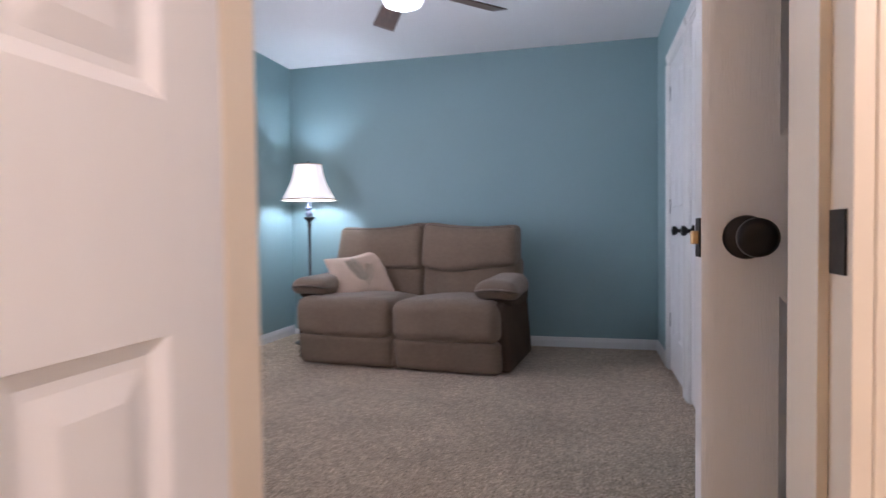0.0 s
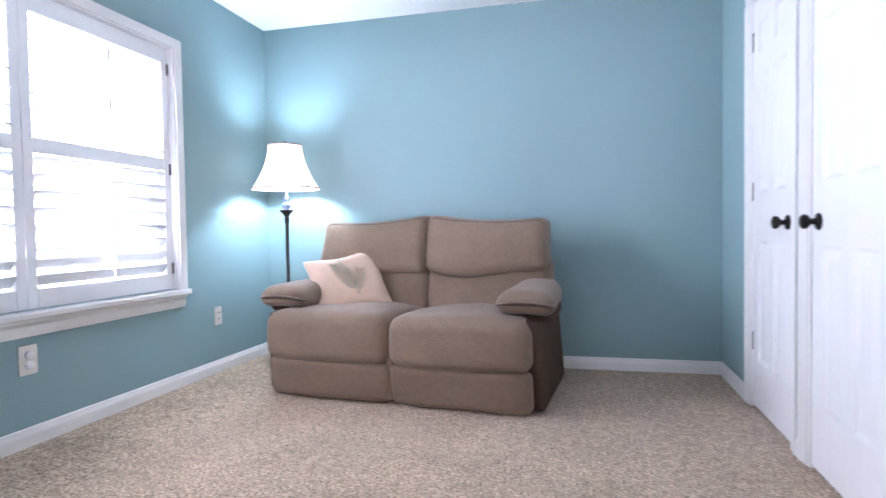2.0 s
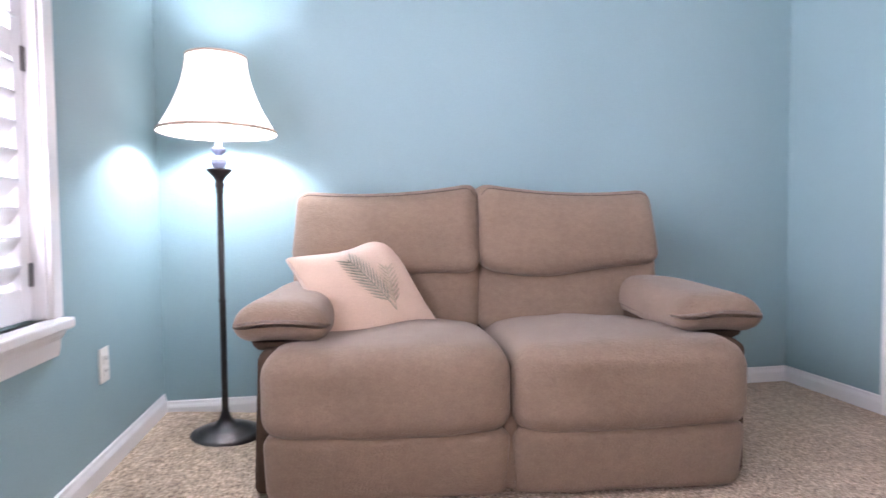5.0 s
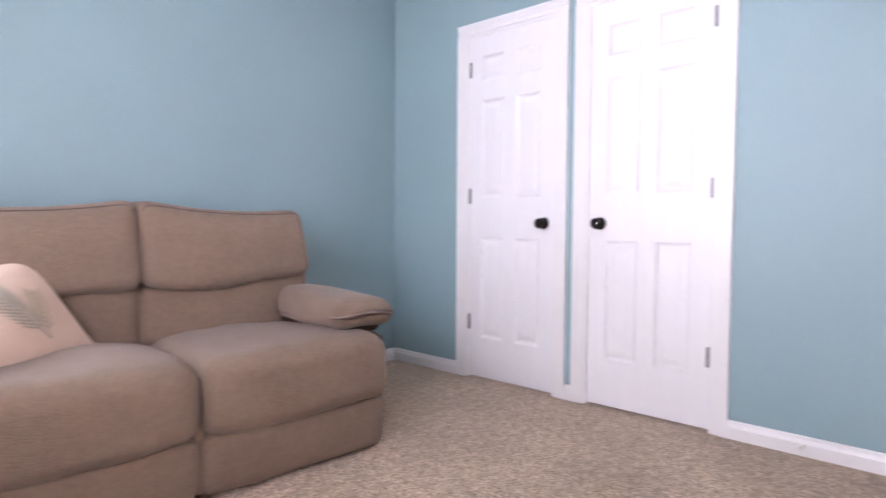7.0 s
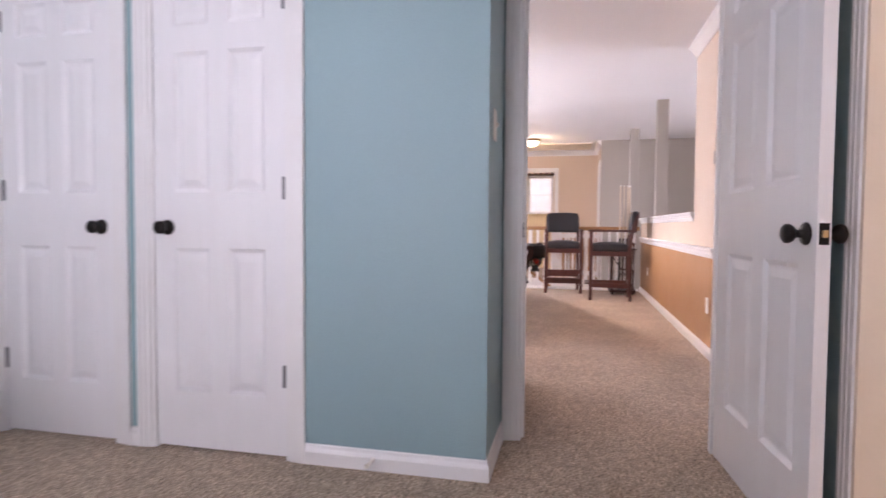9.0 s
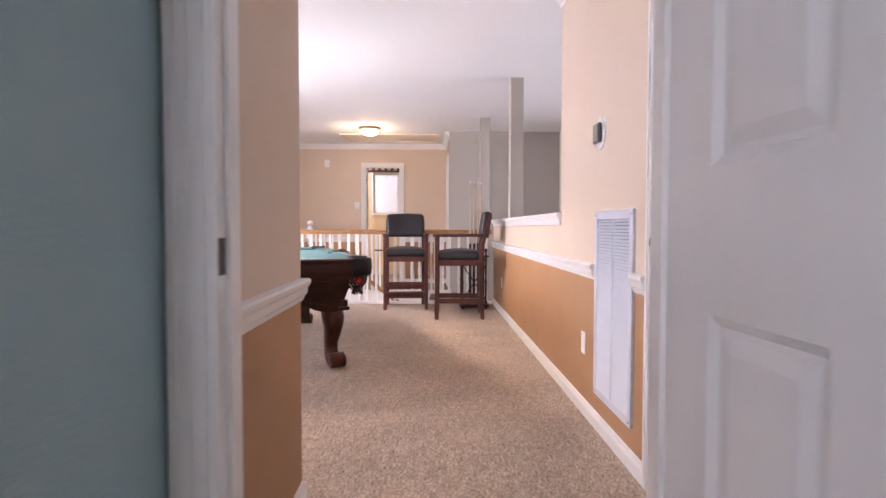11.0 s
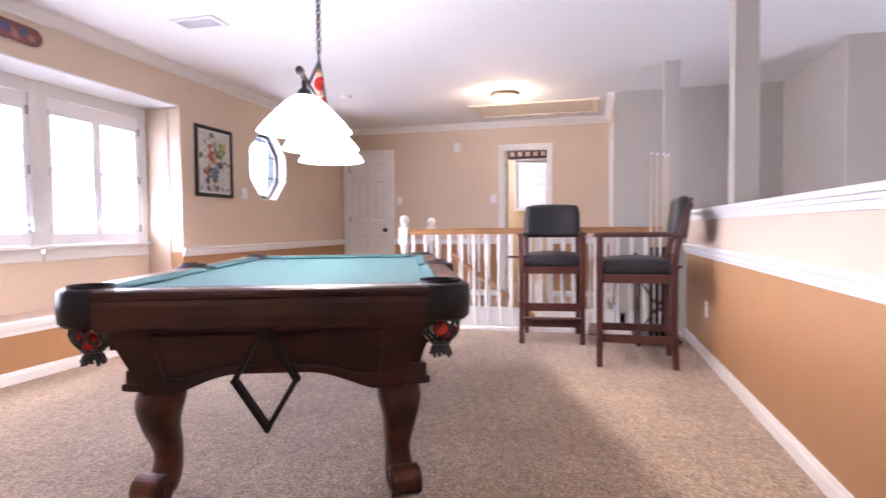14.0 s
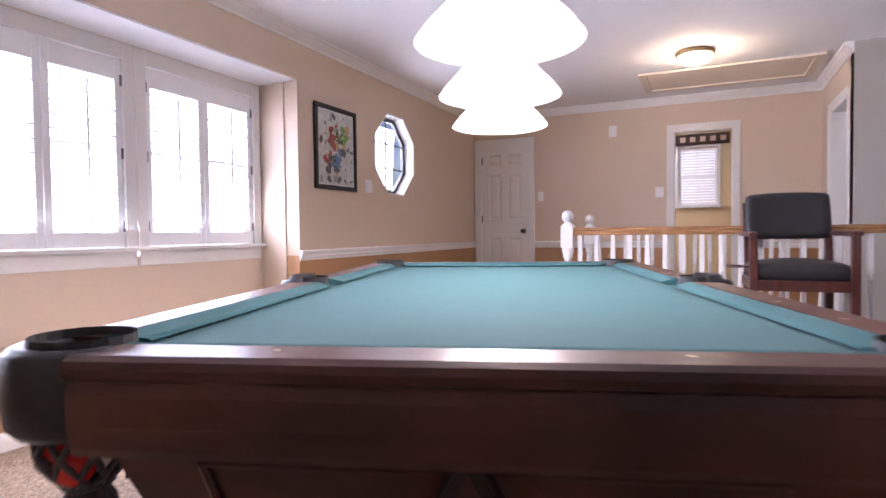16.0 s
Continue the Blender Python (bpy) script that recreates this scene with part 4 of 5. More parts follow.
    for sx in (-1, 1):
        for y in (-0.28, 0.36):
            part("foot", boxes((sx * 0.62 - 0.03, sx * 0.62 + 0.03, y - 0.03, y + 0.03, 0.0, 0.035), bevel=0.004), M_SLOT, s)
    return s


loveseat()


def throw_pillow():
    p = thing("throw_pillow", "cream linen throw pillow with an embroidered leaf, leaning on the loveseat", "pillow", pose(-1.610, 4.655, 0.598, -32, -10, 34))
    def shape(x, y, z):
        u, v = x / 0.235, z / 0.215
        r = max(0.0, 1 - abs(u) ** 2.6) * max(0.0, 1 - abs(v) ** 2.6)
        pinch = 1 - 0.06 * (1 - abs(u)) * (abs(v) > 0.8) - 0.0
        return x * (1 - 0.10 * (1 - v * v)), (1 if y > 0 else -1) * (0.008 + 0.072 * r ** 0.6) + 0.004 * math.sin(22 * x + 9 * z), z * pinch * (1 - 0.09 * (1 - u * u))
    part("cover", soft(0.47, 0.06, 0.43, 0.006, 18, shape), M_PILLOW, p, "", True)

    def frond(name, a, b, n, length, mat):
        """A feathered leaf lying on the pillow's front."""
        bm = bmesh.new()
        a, b = Vector(a), Vector(b)
        d = (b - a)
        side = Vector((d.z, 0, -d.x)).normalized()

        def lift(q):
            u, v = q.x / 0.235, q.z / 0.215
            r = max(0.0, 1 - abs(u) ** 2.6) * max(0.0, 1 - abs(v) ** 2.6)
            return Vector((q.x, -(0.0095 + 0.072 * r ** 0.6) + 0.004 * math.sin(22 * q.x + 9 * q.z) - 0.002, q.z))
        tube([lift(a + d * i / 8) for i in range(9)], 0.0022, 5, bm)
        for i in range(n):
            t = 0.18 + 0.8 * i / n
            ln = length * (1 - 0.75 * abs(t - 0.5))
            for s in (-1, 1):
                base_ = a + d * t
                tip = base_ + (side * s * 0.75 + d.normalized() * 0.8).normalized() * ln
                tube([lift(base_ + (tip - base_) * j / 4) for j in range(5)], 0.003, 4, bm, [0.0012, 0.0034, 0.0038, 0.0026, 0.0006])
        part(name, bm, mat, p)
    frond("embroidered_leaf", (0.035, 0, -0.115), (-0.055, 0, 0.125), 12, 0.085, M_LEAF)
    frond("embroidered_leaf", (0.035, 0, -0.115), (0.085, 0, 0.06), 8, 0.06, M_LEAF2)


throw_pillow()


def floor_lamp():
    L = thing("floor_lamp", "dark bronze floor lamp with a cream bell shade, lit", "floor lamp", pose(-2.172, 4.925, 0))
    part("base", lathe([(0, 0), (0.142, 0), (0.146, 0.008), (0.144, 0.020), (0.128, 0.028), (0.105, 0.032), (0.100, 0.040), (0.070, 0.047), (0.040, 0.056), (0.026, 0.075), (0.016, 0.098), (0.013, 0.12), (0, 0.12)], 40), M_IRON, L, "", True)
    part("pole", lathe([(0.012, 0.10), (0.0125, 0.55), (0.0145, 0.552), (0.0145, 0.562), (0.012, 0.564), (0.012, 0.985), (0.016, 0.99), (0.014, 1.0), (0.018, 1.012), (0.018, 1.022), (0.014, 1.03), (0.024, 1.05), (0.046, 1.072), (0.049, 1.080), (0.018, 1.082), (0, 1.082)], 24), M_IRON, L, "", True)
    part("crystal_ball", lathe([(0.012, 1.08), (0.022, 1.088), (0.030, 1.104), (0.030, 1.118), (0.020, 1.130), (0.013, 1.136), (0.026, 1.150), (0.030, 1.160), (0.014, 1.166), (0.010, 1.215), (0, 1.216)], 12), M_CRYSTAL, L, "pale faceted glass stem")
    prof = []
    for i in range(13):
        t = i / 12
        prof.append((0.113 + 0.110 * (1 - t) ** 1.75 + 0.0, 1.225 + 0.295 * t))
    bm = lathe(prof, 48)
    part("shade", bm, M_LSHADE, L, "cream bell-shaped cloth shade", True)
    part("shade_trim", lathe([(0.2235, 1.220), (0.2255, 1.223), (0.2235, 1.233), (0.2215, 1.231)], 48), M_PILLOW, L, "tan braid along the shade", True)
    part("shade_trim", lathe([(0.113, 1.514), (0.1155, 1.517), (0.1145, 1.524), (0.112, 1.522)], 48), M_PILLOW, L, "tan braid along the shade", True)
    for i in range(8):
        a = 2 * math.pi * (i + 0.3) / 8
        part("shade_seam", tube([((r + 0.0006) * math.cos(a), (r + 0.0006) * math.sin(a), z) for r, z in prof], 0.0016, 5), M_PILLOW, L)
    part("harp", tube([(0.10, 0, 1.515), (0.05, 0, 1.518), (0, 0, 1.52), (-0.05, 0, 1.518), (-0.10, 0, 1.515)], 0.002, 6), M_IRON, L)
    part("finial", lathe([(0, 1.515), (0.006, 1.52), (0.005, 1.53), (0.010, 1.538), (0.007, 1.548), (0, 1.553)], 14), M_IRON, L, "", True)
    part("bulb", lathe([(0.0, 1.30), (0.014, 1.305), (0.02, 1.33), (0.016, 1.35), (0.0, 1.36)], 12), M_LSHADE, L, "", True, pose(0.05, 0, -0.03))
    part("power_cord", tube([(0.13, 0.02, 0.010), (0.17, 0.05, 0.012), (0.22, 0.06, 0.020), (0.30, 0.07, 0.012), (0.40, 0.10, 0.008)], 0.004, 6), M_CORD, L, "black power cord")


floor_lamp()


def outlet(name, m, label, cat="wall outlet", kind="duplex", mat=M_PLATE, w=0.072, h=0.116):
    """A cover plate lying on a wall; local z up, its face towards -y."""
    o = thing(name, label, cat, m)
    part("cover_plate", soft(w, 0.007, h, 0.003, 3), mat, o, m=pose(0, -0.0035, 0))
    if kind == "duplex":
        for z in (-0.020, 0.020):
            part("socket", soft(0.034, 0.004, 0.029, 0.002, 3), mat, o, m=pose(0, -0.008, z))
            part("slot", boxes((-0.009, -0.006, -0.0108, -0.0098, z - 0.003, z + 0.007), (0.006, 0.009, -0.0108, -0.0098, z - 0.003, z + 0.007)), M_SLOT, o)
    elif kind == "plugs":
        for z in (-0.022, 0.022):
            part("plug_cap", lathe([(0, 0), (0.018, 0), (0.018, 0.010), (0.015, 0.014), (0, 0.014)], 16), M_WHITEPL, o, "white child-proof plug cap", True, pose(0, -0.007, z, 90))
    elif kind == "switch":
        part("toggle", soft(0.009, 0.016, 0.018, 0.003, 2), mat, o, m=pose(0, -0.010, 0.002, 20))
    elif kind == "rocker":
        part("rocker", soft(0.033, 0.006, 0.066, 0.002, 3), mat, o, m=pose(0, -0.008, 0))
    return o


outlet("wall_outlet", pose(XW, 4.572, 0.397, 0, 0, 90), "off-white duplex wall outlet on the blue wall")
outlet("wall_outlet", pose(XW, 3.272, 0.401, 0, 0, 90), "off-white outlet with two round plug caps", kind="plugs", w=0.085, h=0.125)
outlet("light_switch", pose(0.765, YR, 1.335, 0, 0, 0), "white light switch on the short blue wall", "light switch", "switch", w=0.075, h=0.118)

ds = thing("door_stop", "small cream spring door stop on the baseboard", "door stop", pose(XC - 0.014, 2.80, 0.045, 0, -90, 0))
part("spring", lathe([(0.010, 0), (0.010, 0.004), (0.006, 0.006), (0.006, 0.055), (0.009, 0.057), (0.009, 0.068), (0, 0.070)], 12), M_PLATE, ds, "", True)


def ceiling_fan():
    f = thing("ceiling_fan", "walnut-bladed ceiling fan with a frosted light", "ceiling fan", pose(-0.83, 3.40, 0.045))
    part("canopy", lathe([(0, CZ - 0.045), (0.065, CZ - 0.045), (0.062, CZ - 0.07), (0.03, CZ - 0.09), (0.014, CZ - 0.095), (0.014, 2.28), (0, 2.28)], 28), M_IRON, f, "", True)
    part("motor", lathe([(0, 2.30), (0.06, 2.295), (0.105, 2.27), (0.115, 2.23), (0.105, 2.185), (0.07, 2.16), (0, 2.158)], 36), M_IRON, f, "", True)
    part("light_bowl", lathe([(0.075, 2.155), (0.105, 2.135), (0.11, 2.12), (0.095, 2.095), (0.055, 2.078), (0, 2.073)], 32), M_FANGLASS, f, "frosted glass bowl, lit", True)
    for i in range(5):
        a = 360 / 5 * i + 47
        b = part("blade", soft(0.46, 0.135, 0.007, 0.003, 8, lambda x, y, z: (x, y * (0.86 + 0.16 * (x + 0.23) / 0.46), z + 0.02 * y)), M_FANWOOD, f, "dark walnut blade", True, pose(0, 0, 2.195, 0, 0, a) @ pose(0.42, 0, 0, 12))
        part("blade_iron", boxes((-0.33, -0.20, -0.02, 0.02, -0.004, 0.004), bevel=0.002), M_IRON, b)


ceiling_fan()

# bathroom glimpse
v = thing("bathroom_vanity", "cream vanity cabinet with a white countertop", "vanity", pose(0.82, 0.42, 0))
part("body", boxes((-0.22, 0.255, -0.55, 0.50, 0.0, 0.72), bevel=0.003), M_CREAM, v)
part("countertop", boxes((-0.245, 0.258, -0.57, 0.52, 0.72, 0.755), bevel=0.006), M_MARBLE, v, "white marble countertop")
for y in (-0.27, 0.22):
    part("cabinet_door", boxes((-0.238, -0.221, y - 0.21, y + 0.21, 0.08, 0.66), bevel=0.004), M_CREAM, v)
lc = thing("linen_cabinet", "cream wall cabinet with dark hinges", "cabinet", pose(0.98, 0.66, 0))
part("body", boxes((-0.10, 0.098, -0.25, 0.26, 0.96, 1.75), bevel=0.003), M_CREAM, lc)
dd = part("cabinet_door", boxes((-0.118, -0.101, -0.245, 0.255, 0.97, 1.74), bevel=0.004), M_CREAM, lc)
for z in (1.03, 1.45):
    part("hinge", boxes((-0.124, -0.116, 0.215, 0.25, z - 0.02, z + 0.02)), M_BRONZE, dd)


# ---------------------------------------------------------------- things: games room
TL, TW, TH = 2.33, 1.33, 0.772


def pool_table():
    t = thing("pool_table", "dark mahogany pool table with green cloth and leather pockets", "pool table", pose(4.900, 3.282, 0, 0, 0, 18.0))
    L, W = TL / 2, TW / 2
    rw = 0.135                                   # rail width
    # slate bed and cloth
    part("bed_cloth", boxes((-L + 0.10, L - 0.10, -W + 0.10, W - 0.10, 0.70, 0.752)), M_FELT, t, "green woollen cloth")
    pk = 0.062

    def rail(name, length, m, ends):
        """A wooden rail with its cushion nose; local x along it, +y towards the play."""
        r = part(name, moulding([(0.012, 0.636), (0.006, 0.648), (0.001, 0.680), (0.0, 0.720), (0.003, 0.738), (-0.005, 0.744), (-0.007, 0.756), (-0.002, 0.766), (0.010, TH), (0.085, TH), (0.088, 0.72), (0.07, 0.636)],
                                (-length / 2, 0), (length / 2, 0), (0, 1)), M_MAHOG, t, "", False, m)
        e0, e1 = ends
        bm = bmesh.new()
        prof = [(0.086, TH - 0.001), (0.096, TH + 0.001), (0.130, TH - 0.008), (0.138, TH - 0.014), (0.118, 0.752), (0.086, 0.752)]
        va = [bm.verts.new((-length / 2 + e0 * (o - 0.086), o, z)) for o, z in prof]
        vb = [bm.verts.new((length / 2 - e1 * (o - 0.086), o, z)) for o, z in prof]
        for i in range(len(prof)):
            j = (i + 1) % len(prof)
            bm.faces.new((va[i], va[j], vb[j], vb[i]))
        bm.faces.new(va[::-1])
        bm.faces.new(vb)
        bmesh.ops.recalc_face_normals(bm, faces=bm.faces)
        part("cushion", bm, M_FELT, r, "green cloth cushion")
        n = 3
        for i in range(n):
            x = -length / 2 + length * (i + 1) / (n + 1)
            part("sight", lathe([(0, 0), (0.005, 0), (0.005, 0.0012), (0, 0.0012)], 10), M_BALLW, r, m=pose(x, 0.055, TH))
        return r
    end_len = TW - 2 * 0.135
    side_len = (TL - 2 * 0.135 - 0.12) / 2
    rail("end_rail", end_len, pose(-L, 0, 0, 0, 0, -90), (0.9, 0.9))
    rail("end_rail", end_len, pose(L, 0, 0, 0, 0, 90), (0.9, 0.9))
    for s in (-1, 1):
        for h in (-1, 1):
            cx = h * (side_len / 2 + 0.06)
            rail("side_rail", side_len, pose(cx, s * W, 0, 0, 0, 0 if s < 0 else 180), ((0.35, 0.9) if h * (-s) > 0 else (0.9, 0.35)))

    def pocket(x, y, ang, corner=True):
        """A leather-covered pocket iron round a well, with a net, fringe and balls."""
        r = 0.066 if corner else 0.058
        sweep = 215 if corner else 180
        n = 18
        bm = bmesh.new()
        prof = [(r, TH - 0.006), (r + 0.008, TH + 0.003), (r + 0.022, TH + 0.003), (r + 0.033, TH - 0.006), (r + 0.036, 0.71), (r + 0.032, 0.665), (r + 0.020, 0.652), (r, 0.668)]
        if not corner:
            prof = [(r, 0.792), (r + 0.010, TH + 0.003), (r + 0.030, TH + 0.001), (r + 0.036, TH - 0.012), (r + 0.038, 0.73), (r + 0.020, 0.70), (r, 0.70)]
        cols = []
        for i in range(n + 1):
            a = radians(-sweep / 2 + sweep * i / n)
            cols.append([bm.verts.new((q * math.cos(a), q * math.sin(a), z)) for q, z in prof])
        for u, w in zip(cols, cols[1:]):
            for i in range(len(prof)):
                j = (i + 1) % len(prof)
                bm.faces.new((u[i], u[j], w[j], w[i]))
        bm.faces.new(cols[0])
        bm.faces.new(cols[-1][::-1])
        bmesh.ops.recalc_face_normals(bm, faces=bm.faces)
        p = part("pocket", bm, M_POCKET, t, "black leather pocket", True, pose(x, y, 0, 0, 0, ang))
        part("pocket_well", lathe([(r + 0.004, 0.785), (r + 0.004, 0.66), (0.05, 0.655), (0, 0.655)], 20), M_SLOT, p)
        # netting: crossing straps
        for i in range(10):
            for sg in (-1, 1):
                pts = []
                for j in range(7):
                    q = j / 6
                    a = 2 * math.pi * (i / 10 + sg * 0.13 * q)
                    rr = 0.060 * (1 - 0.52 * q ** 2.0) + 0.010 * math.sin(math.pi * q)
                    pts.append((rr * math.cos(a), rr * math.sin(a), 0.655 - 0.085 * q))
                part("net_strap", tube(pts, 0.0052, 5), M_NET, p, "", True)
        part("net_collar", lathe([(0.028, 0.578), (0.036, 0.575), (0.037, 0.566), (0.024, 0.560), (0.026, 0.556), (0.018, 0.548), (0, 0.548)], 14), M_NET, p, "dark leather collar")
        for i in range(12):
            a = 2 * math.pi * i / 12
            part("tassel", tube([(0.020 * math.cos(a), 0.020 * math.sin(a), 0.560), (0.030 * math.cos(a), 0.030 * math.sin(a), 0.540), (0.036 * math.cos(a + 0.1), 0.036 * math.sin(a + 0.1), 0.520 + 0.005 * (i % 3))], 0.005, 5, None, [0.007, 0.0075, 0.006]), M_NET, p)
        if corner:
            for (bx, by, bz, mt) in ((0.018, 0.024, 0.602, M_RED), (-0.024, -0.018, 0.600, M_BALLW), (0.028, -0.030, 0.622, M_RED)):
                part("billiard_ball", lathe([(0.0285 * math.sin(math.pi * k / 10), bz - 0.0285 * math.cos(math.pi * k / 10)) for k in range(11)], 18), mt, p, "", True, pose(bx, by, 0))
    for sx in (-1, 1):
        for sy in (-1, 1):
            pocket(sx * (L - 0.092), sy * (W - 0.092), math.degrees(math.atan2(sy, sx)))
    for sy in (-1, 1):
        pocket(0, sy * (W - 0.045), 90 * sy, False)

    # apron: sloping sides with an arched lower edge and a framed panel
    def apron(length, m, deep):
        bm = bmesh.new()
        n = 24
        rows = []
        for i in range(n + 1):
            u = -1 + 2 * i / n
            x = u * length / 2
            k = min(1.0, max(0.0, (0.80 - abs(u)) / 0.55))
            k = k * k * (3 - 2 * k)
            z0 = 0.398 + 0.070 * k ** 0.8
            z1 = 0.650
            inset = lambda z: deep * (z1 - z) / 0.25
            xs = lambda z: x * (1 - 0.17 * (z1 - z) / 0.25 * (length < 1.5) - 0.07 * (z1 - z) / 0.25 * (length >= 1.5))
            rows.append([bm.verts.new((xs(z1), 0.0, z1)), bm.verts.new((xs(z0), inset(z0), z0)), bm.verts.new((xs(z0), inset(z0) + 0.03, z0)), bm.verts.new((xs(z1), 0.03, z1))])
        for a, b in zip(rows, rows[1:]):
            for i in range(4):
                j = (i + 1) % 4
                bm.faces.new((a[i], a[j], b[j], b[i]))
        bm.faces.new(rows[0][::-1])
        bm.faces.new(rows[-1])
        bmesh.ops.recalc_face_normals(bm, faces=bm.faces)
        ap = part("apron", bm, M_MAHOG, t, "", False, m)
        # raised border strips
        zt, zb = 0.612, 0.500
        f = lambda z: deep * (0.650 - z) / 0.25 - 0.006
        hw = length / 2 * 0.72
        part("apron_moulding", tube([(-hw, f(zt), zt), (hw, f(zt), zt)], 0.007, 6), M_MAHOG, ap)
        for s in (-1, 1):
            part("apron_moulding", tube([(s * hw, f(zt), zt), (s * hw * 0.93, f(0.45), 0.45)], 0.007, 6), M_MAHOG, ap)
            part("apron_moulding", tube([(s * hw * 0.93, f(0.45), 0.45), (s * hw * 0.72, f(0.458), 0.458), (s * hw * 0.5, f(0.488), 0.488), (0, f(zb), zb)], 0.006, 6), M_MAHOG, ap)
    ew, sw = 1.06, 2.0
    apron(ew, pose(-L + 0.06, 0, 0, 0, 0, -90), 0.085)
    apron(ew, pose(L - 0.06, 0, 0, 0, 0, 90), 0.085)
    apron(sw, pose(0, -W + 0.10, 0, 0, 0, 0), 0.085)
    apron(sw, pose(0, W - 0.10, 0, 0, 0, 180), 0.085)
    part("bed_frame", boxes((-L + 0.12, L - 0.12, -W + 0.13, W - 0.13, 0.56, 0.70)), M_MAHOG, t)

    # cabriole legs with a scrolled foot
    def leg(x, y, ang):
        bm = bmesh.new()
        n, k = 26, 14
        rings = []
        for i in range(n + 1):
            q = i / n
            z = 0.405 - 0.375 * q
            bulge = 0.030 * math.sin(math.pi * min(1, q * 1.75)) if q < 0.57 else 0
            off = 0.020 * math.sin(math.pi * 1.7 * q + 0.15) + 0.060 * max(0, (q - 0.62) / 0.38) ** 2
            rad = 0.058 + 0.020 * math.exp(-((q - 0.12) / 0.20) ** 2) - 0.012 * math.exp(-((q - 0.72) / 0.20) ** 2)
            c = Vector((off + bulge * 0.4, 0, z))
            rings.append([bm.verts.new(c + Vector((rad * math.copysign(abs(math.cos(a)) ** 0.75, math.cos(a)), rad * math.copysign(abs(math.sin(a)) ** 0.75, math.sin(a)), 0))) for a in (2 * math.pi * j / k for j in range(k))])
        for a, b in zip(rings, rings[1:]):
            for j in range(k):
                bm.faces.new((a[j], a[(j + 1) % k], b[(j + 1) % k], b[j]))
        bm.faces.new(rings[0])
        bm.faces.new(rings[-1][::-1])
        bmesh.ops.recalc_face_normals(bm, faces=bm.faces)
        g = part("leg", bm, M_MAHOG_V, t, "reddish mahogany cabriole leg", True, pose(x, y, 0, 0, 0, ang))
        cap = boxes((-0.100, 0.100, -0.100, 0.100, 0.396, 0.424), bevel=0.009)
        box(cap, -0.088, 0.088, -0.088, 0.088, 0.422, 0.470, bevel=0.004)
        part("leg_cap", cap, M_MAHOG, g)
        # scroll: a spiral roll on its side
        sp = [(0.075 + (0.052 - 0.040 * s) * math.cos(a), 0.052 + (0.052 - 0.040 * s) * math.sin(a)) for s, a in ((i / 30, -1.3 + 9.5 * i / 30) for i in range(31))]
        part("scroll_foot", tube([(0.080, -0.050, 0.052), (0.080, 0.050, 0.052)], 0.051, 22), M_MAHOG_V, g, "scrolled foot")
        for yy in (-0.050, 0.050):
            part("scroll_carving", tube([(px + 0.005, yy, pz) for px, pz in sp], 0.0055, 6), M_MAHOG, g)
    for sx in (-1, 1):
        for sy in (-1, 1):
            leg(sx * (L - 0.27), sy * (W - 0.245), math.degrees(math.atan2(sy * 0.28, sx)))
    return t


pool_table()

# triangle rack hanging at the table's end from a small hook
rk = thing("ball_rack", "dark wooden triangle ball rack hanging from the table", "ball rack", pose(4.900, 3.282, 0, 0, 0, 18.0) @ pose(-TL / 2 + 0.062, 0.008, 0.652, 0, -5, 0))
hookm = tube([(0.02, 0, 0.012), (-0.012, 0, 0.010), (-0.016, 0, -0.004), (-0.010, 0, -0.014)], 0.004, 6)
part("hook", hookm, M_BRONZE, rk, "small metal hook")
dia = [(0, 0.0), (0.100, -0.185), (0.0, -0.352), (-0.100, -0.185)]


def bar(a, b, w, t):
    a, b = Vector(a), Vector(b)
    d = (b - a).normalized()
    s = Vector((0, -d.z, d.y))
    bm = bmesh.new()
    vs = []
    for p in (a, b):
        for u, o in ((-w, -t), (w, -t), (w, t), (-w, t)):
            vs.append(bm.verts.new(p + s * u + Vector((o, 0, 0))))
    for q in ((0, 1, 2, 3), (7, 6, 5, 4), (0, 4, 5, 1), (1, 5, 6, 2), (2, 6, 7, 3), (3, 7, 4, 0)):
        bm.faces.new([vs[i] for i in q])
    bmesh.ops.recalc_face_normals(bm, faces=bm.faces)
    return bm


for i in range(4):
    a, b = dia[i], dia[(i + 1) % 4]
    e = (Vector((0, b[0] - a[0], b[1] - a[1]))).normalized() * 0.008
    part("rack_side", bar(Vector((-0.03, *a)) - e, Vector((-0.03, *b)) + e, 0.0085, 0.018), M_DARKWOOD, rk)


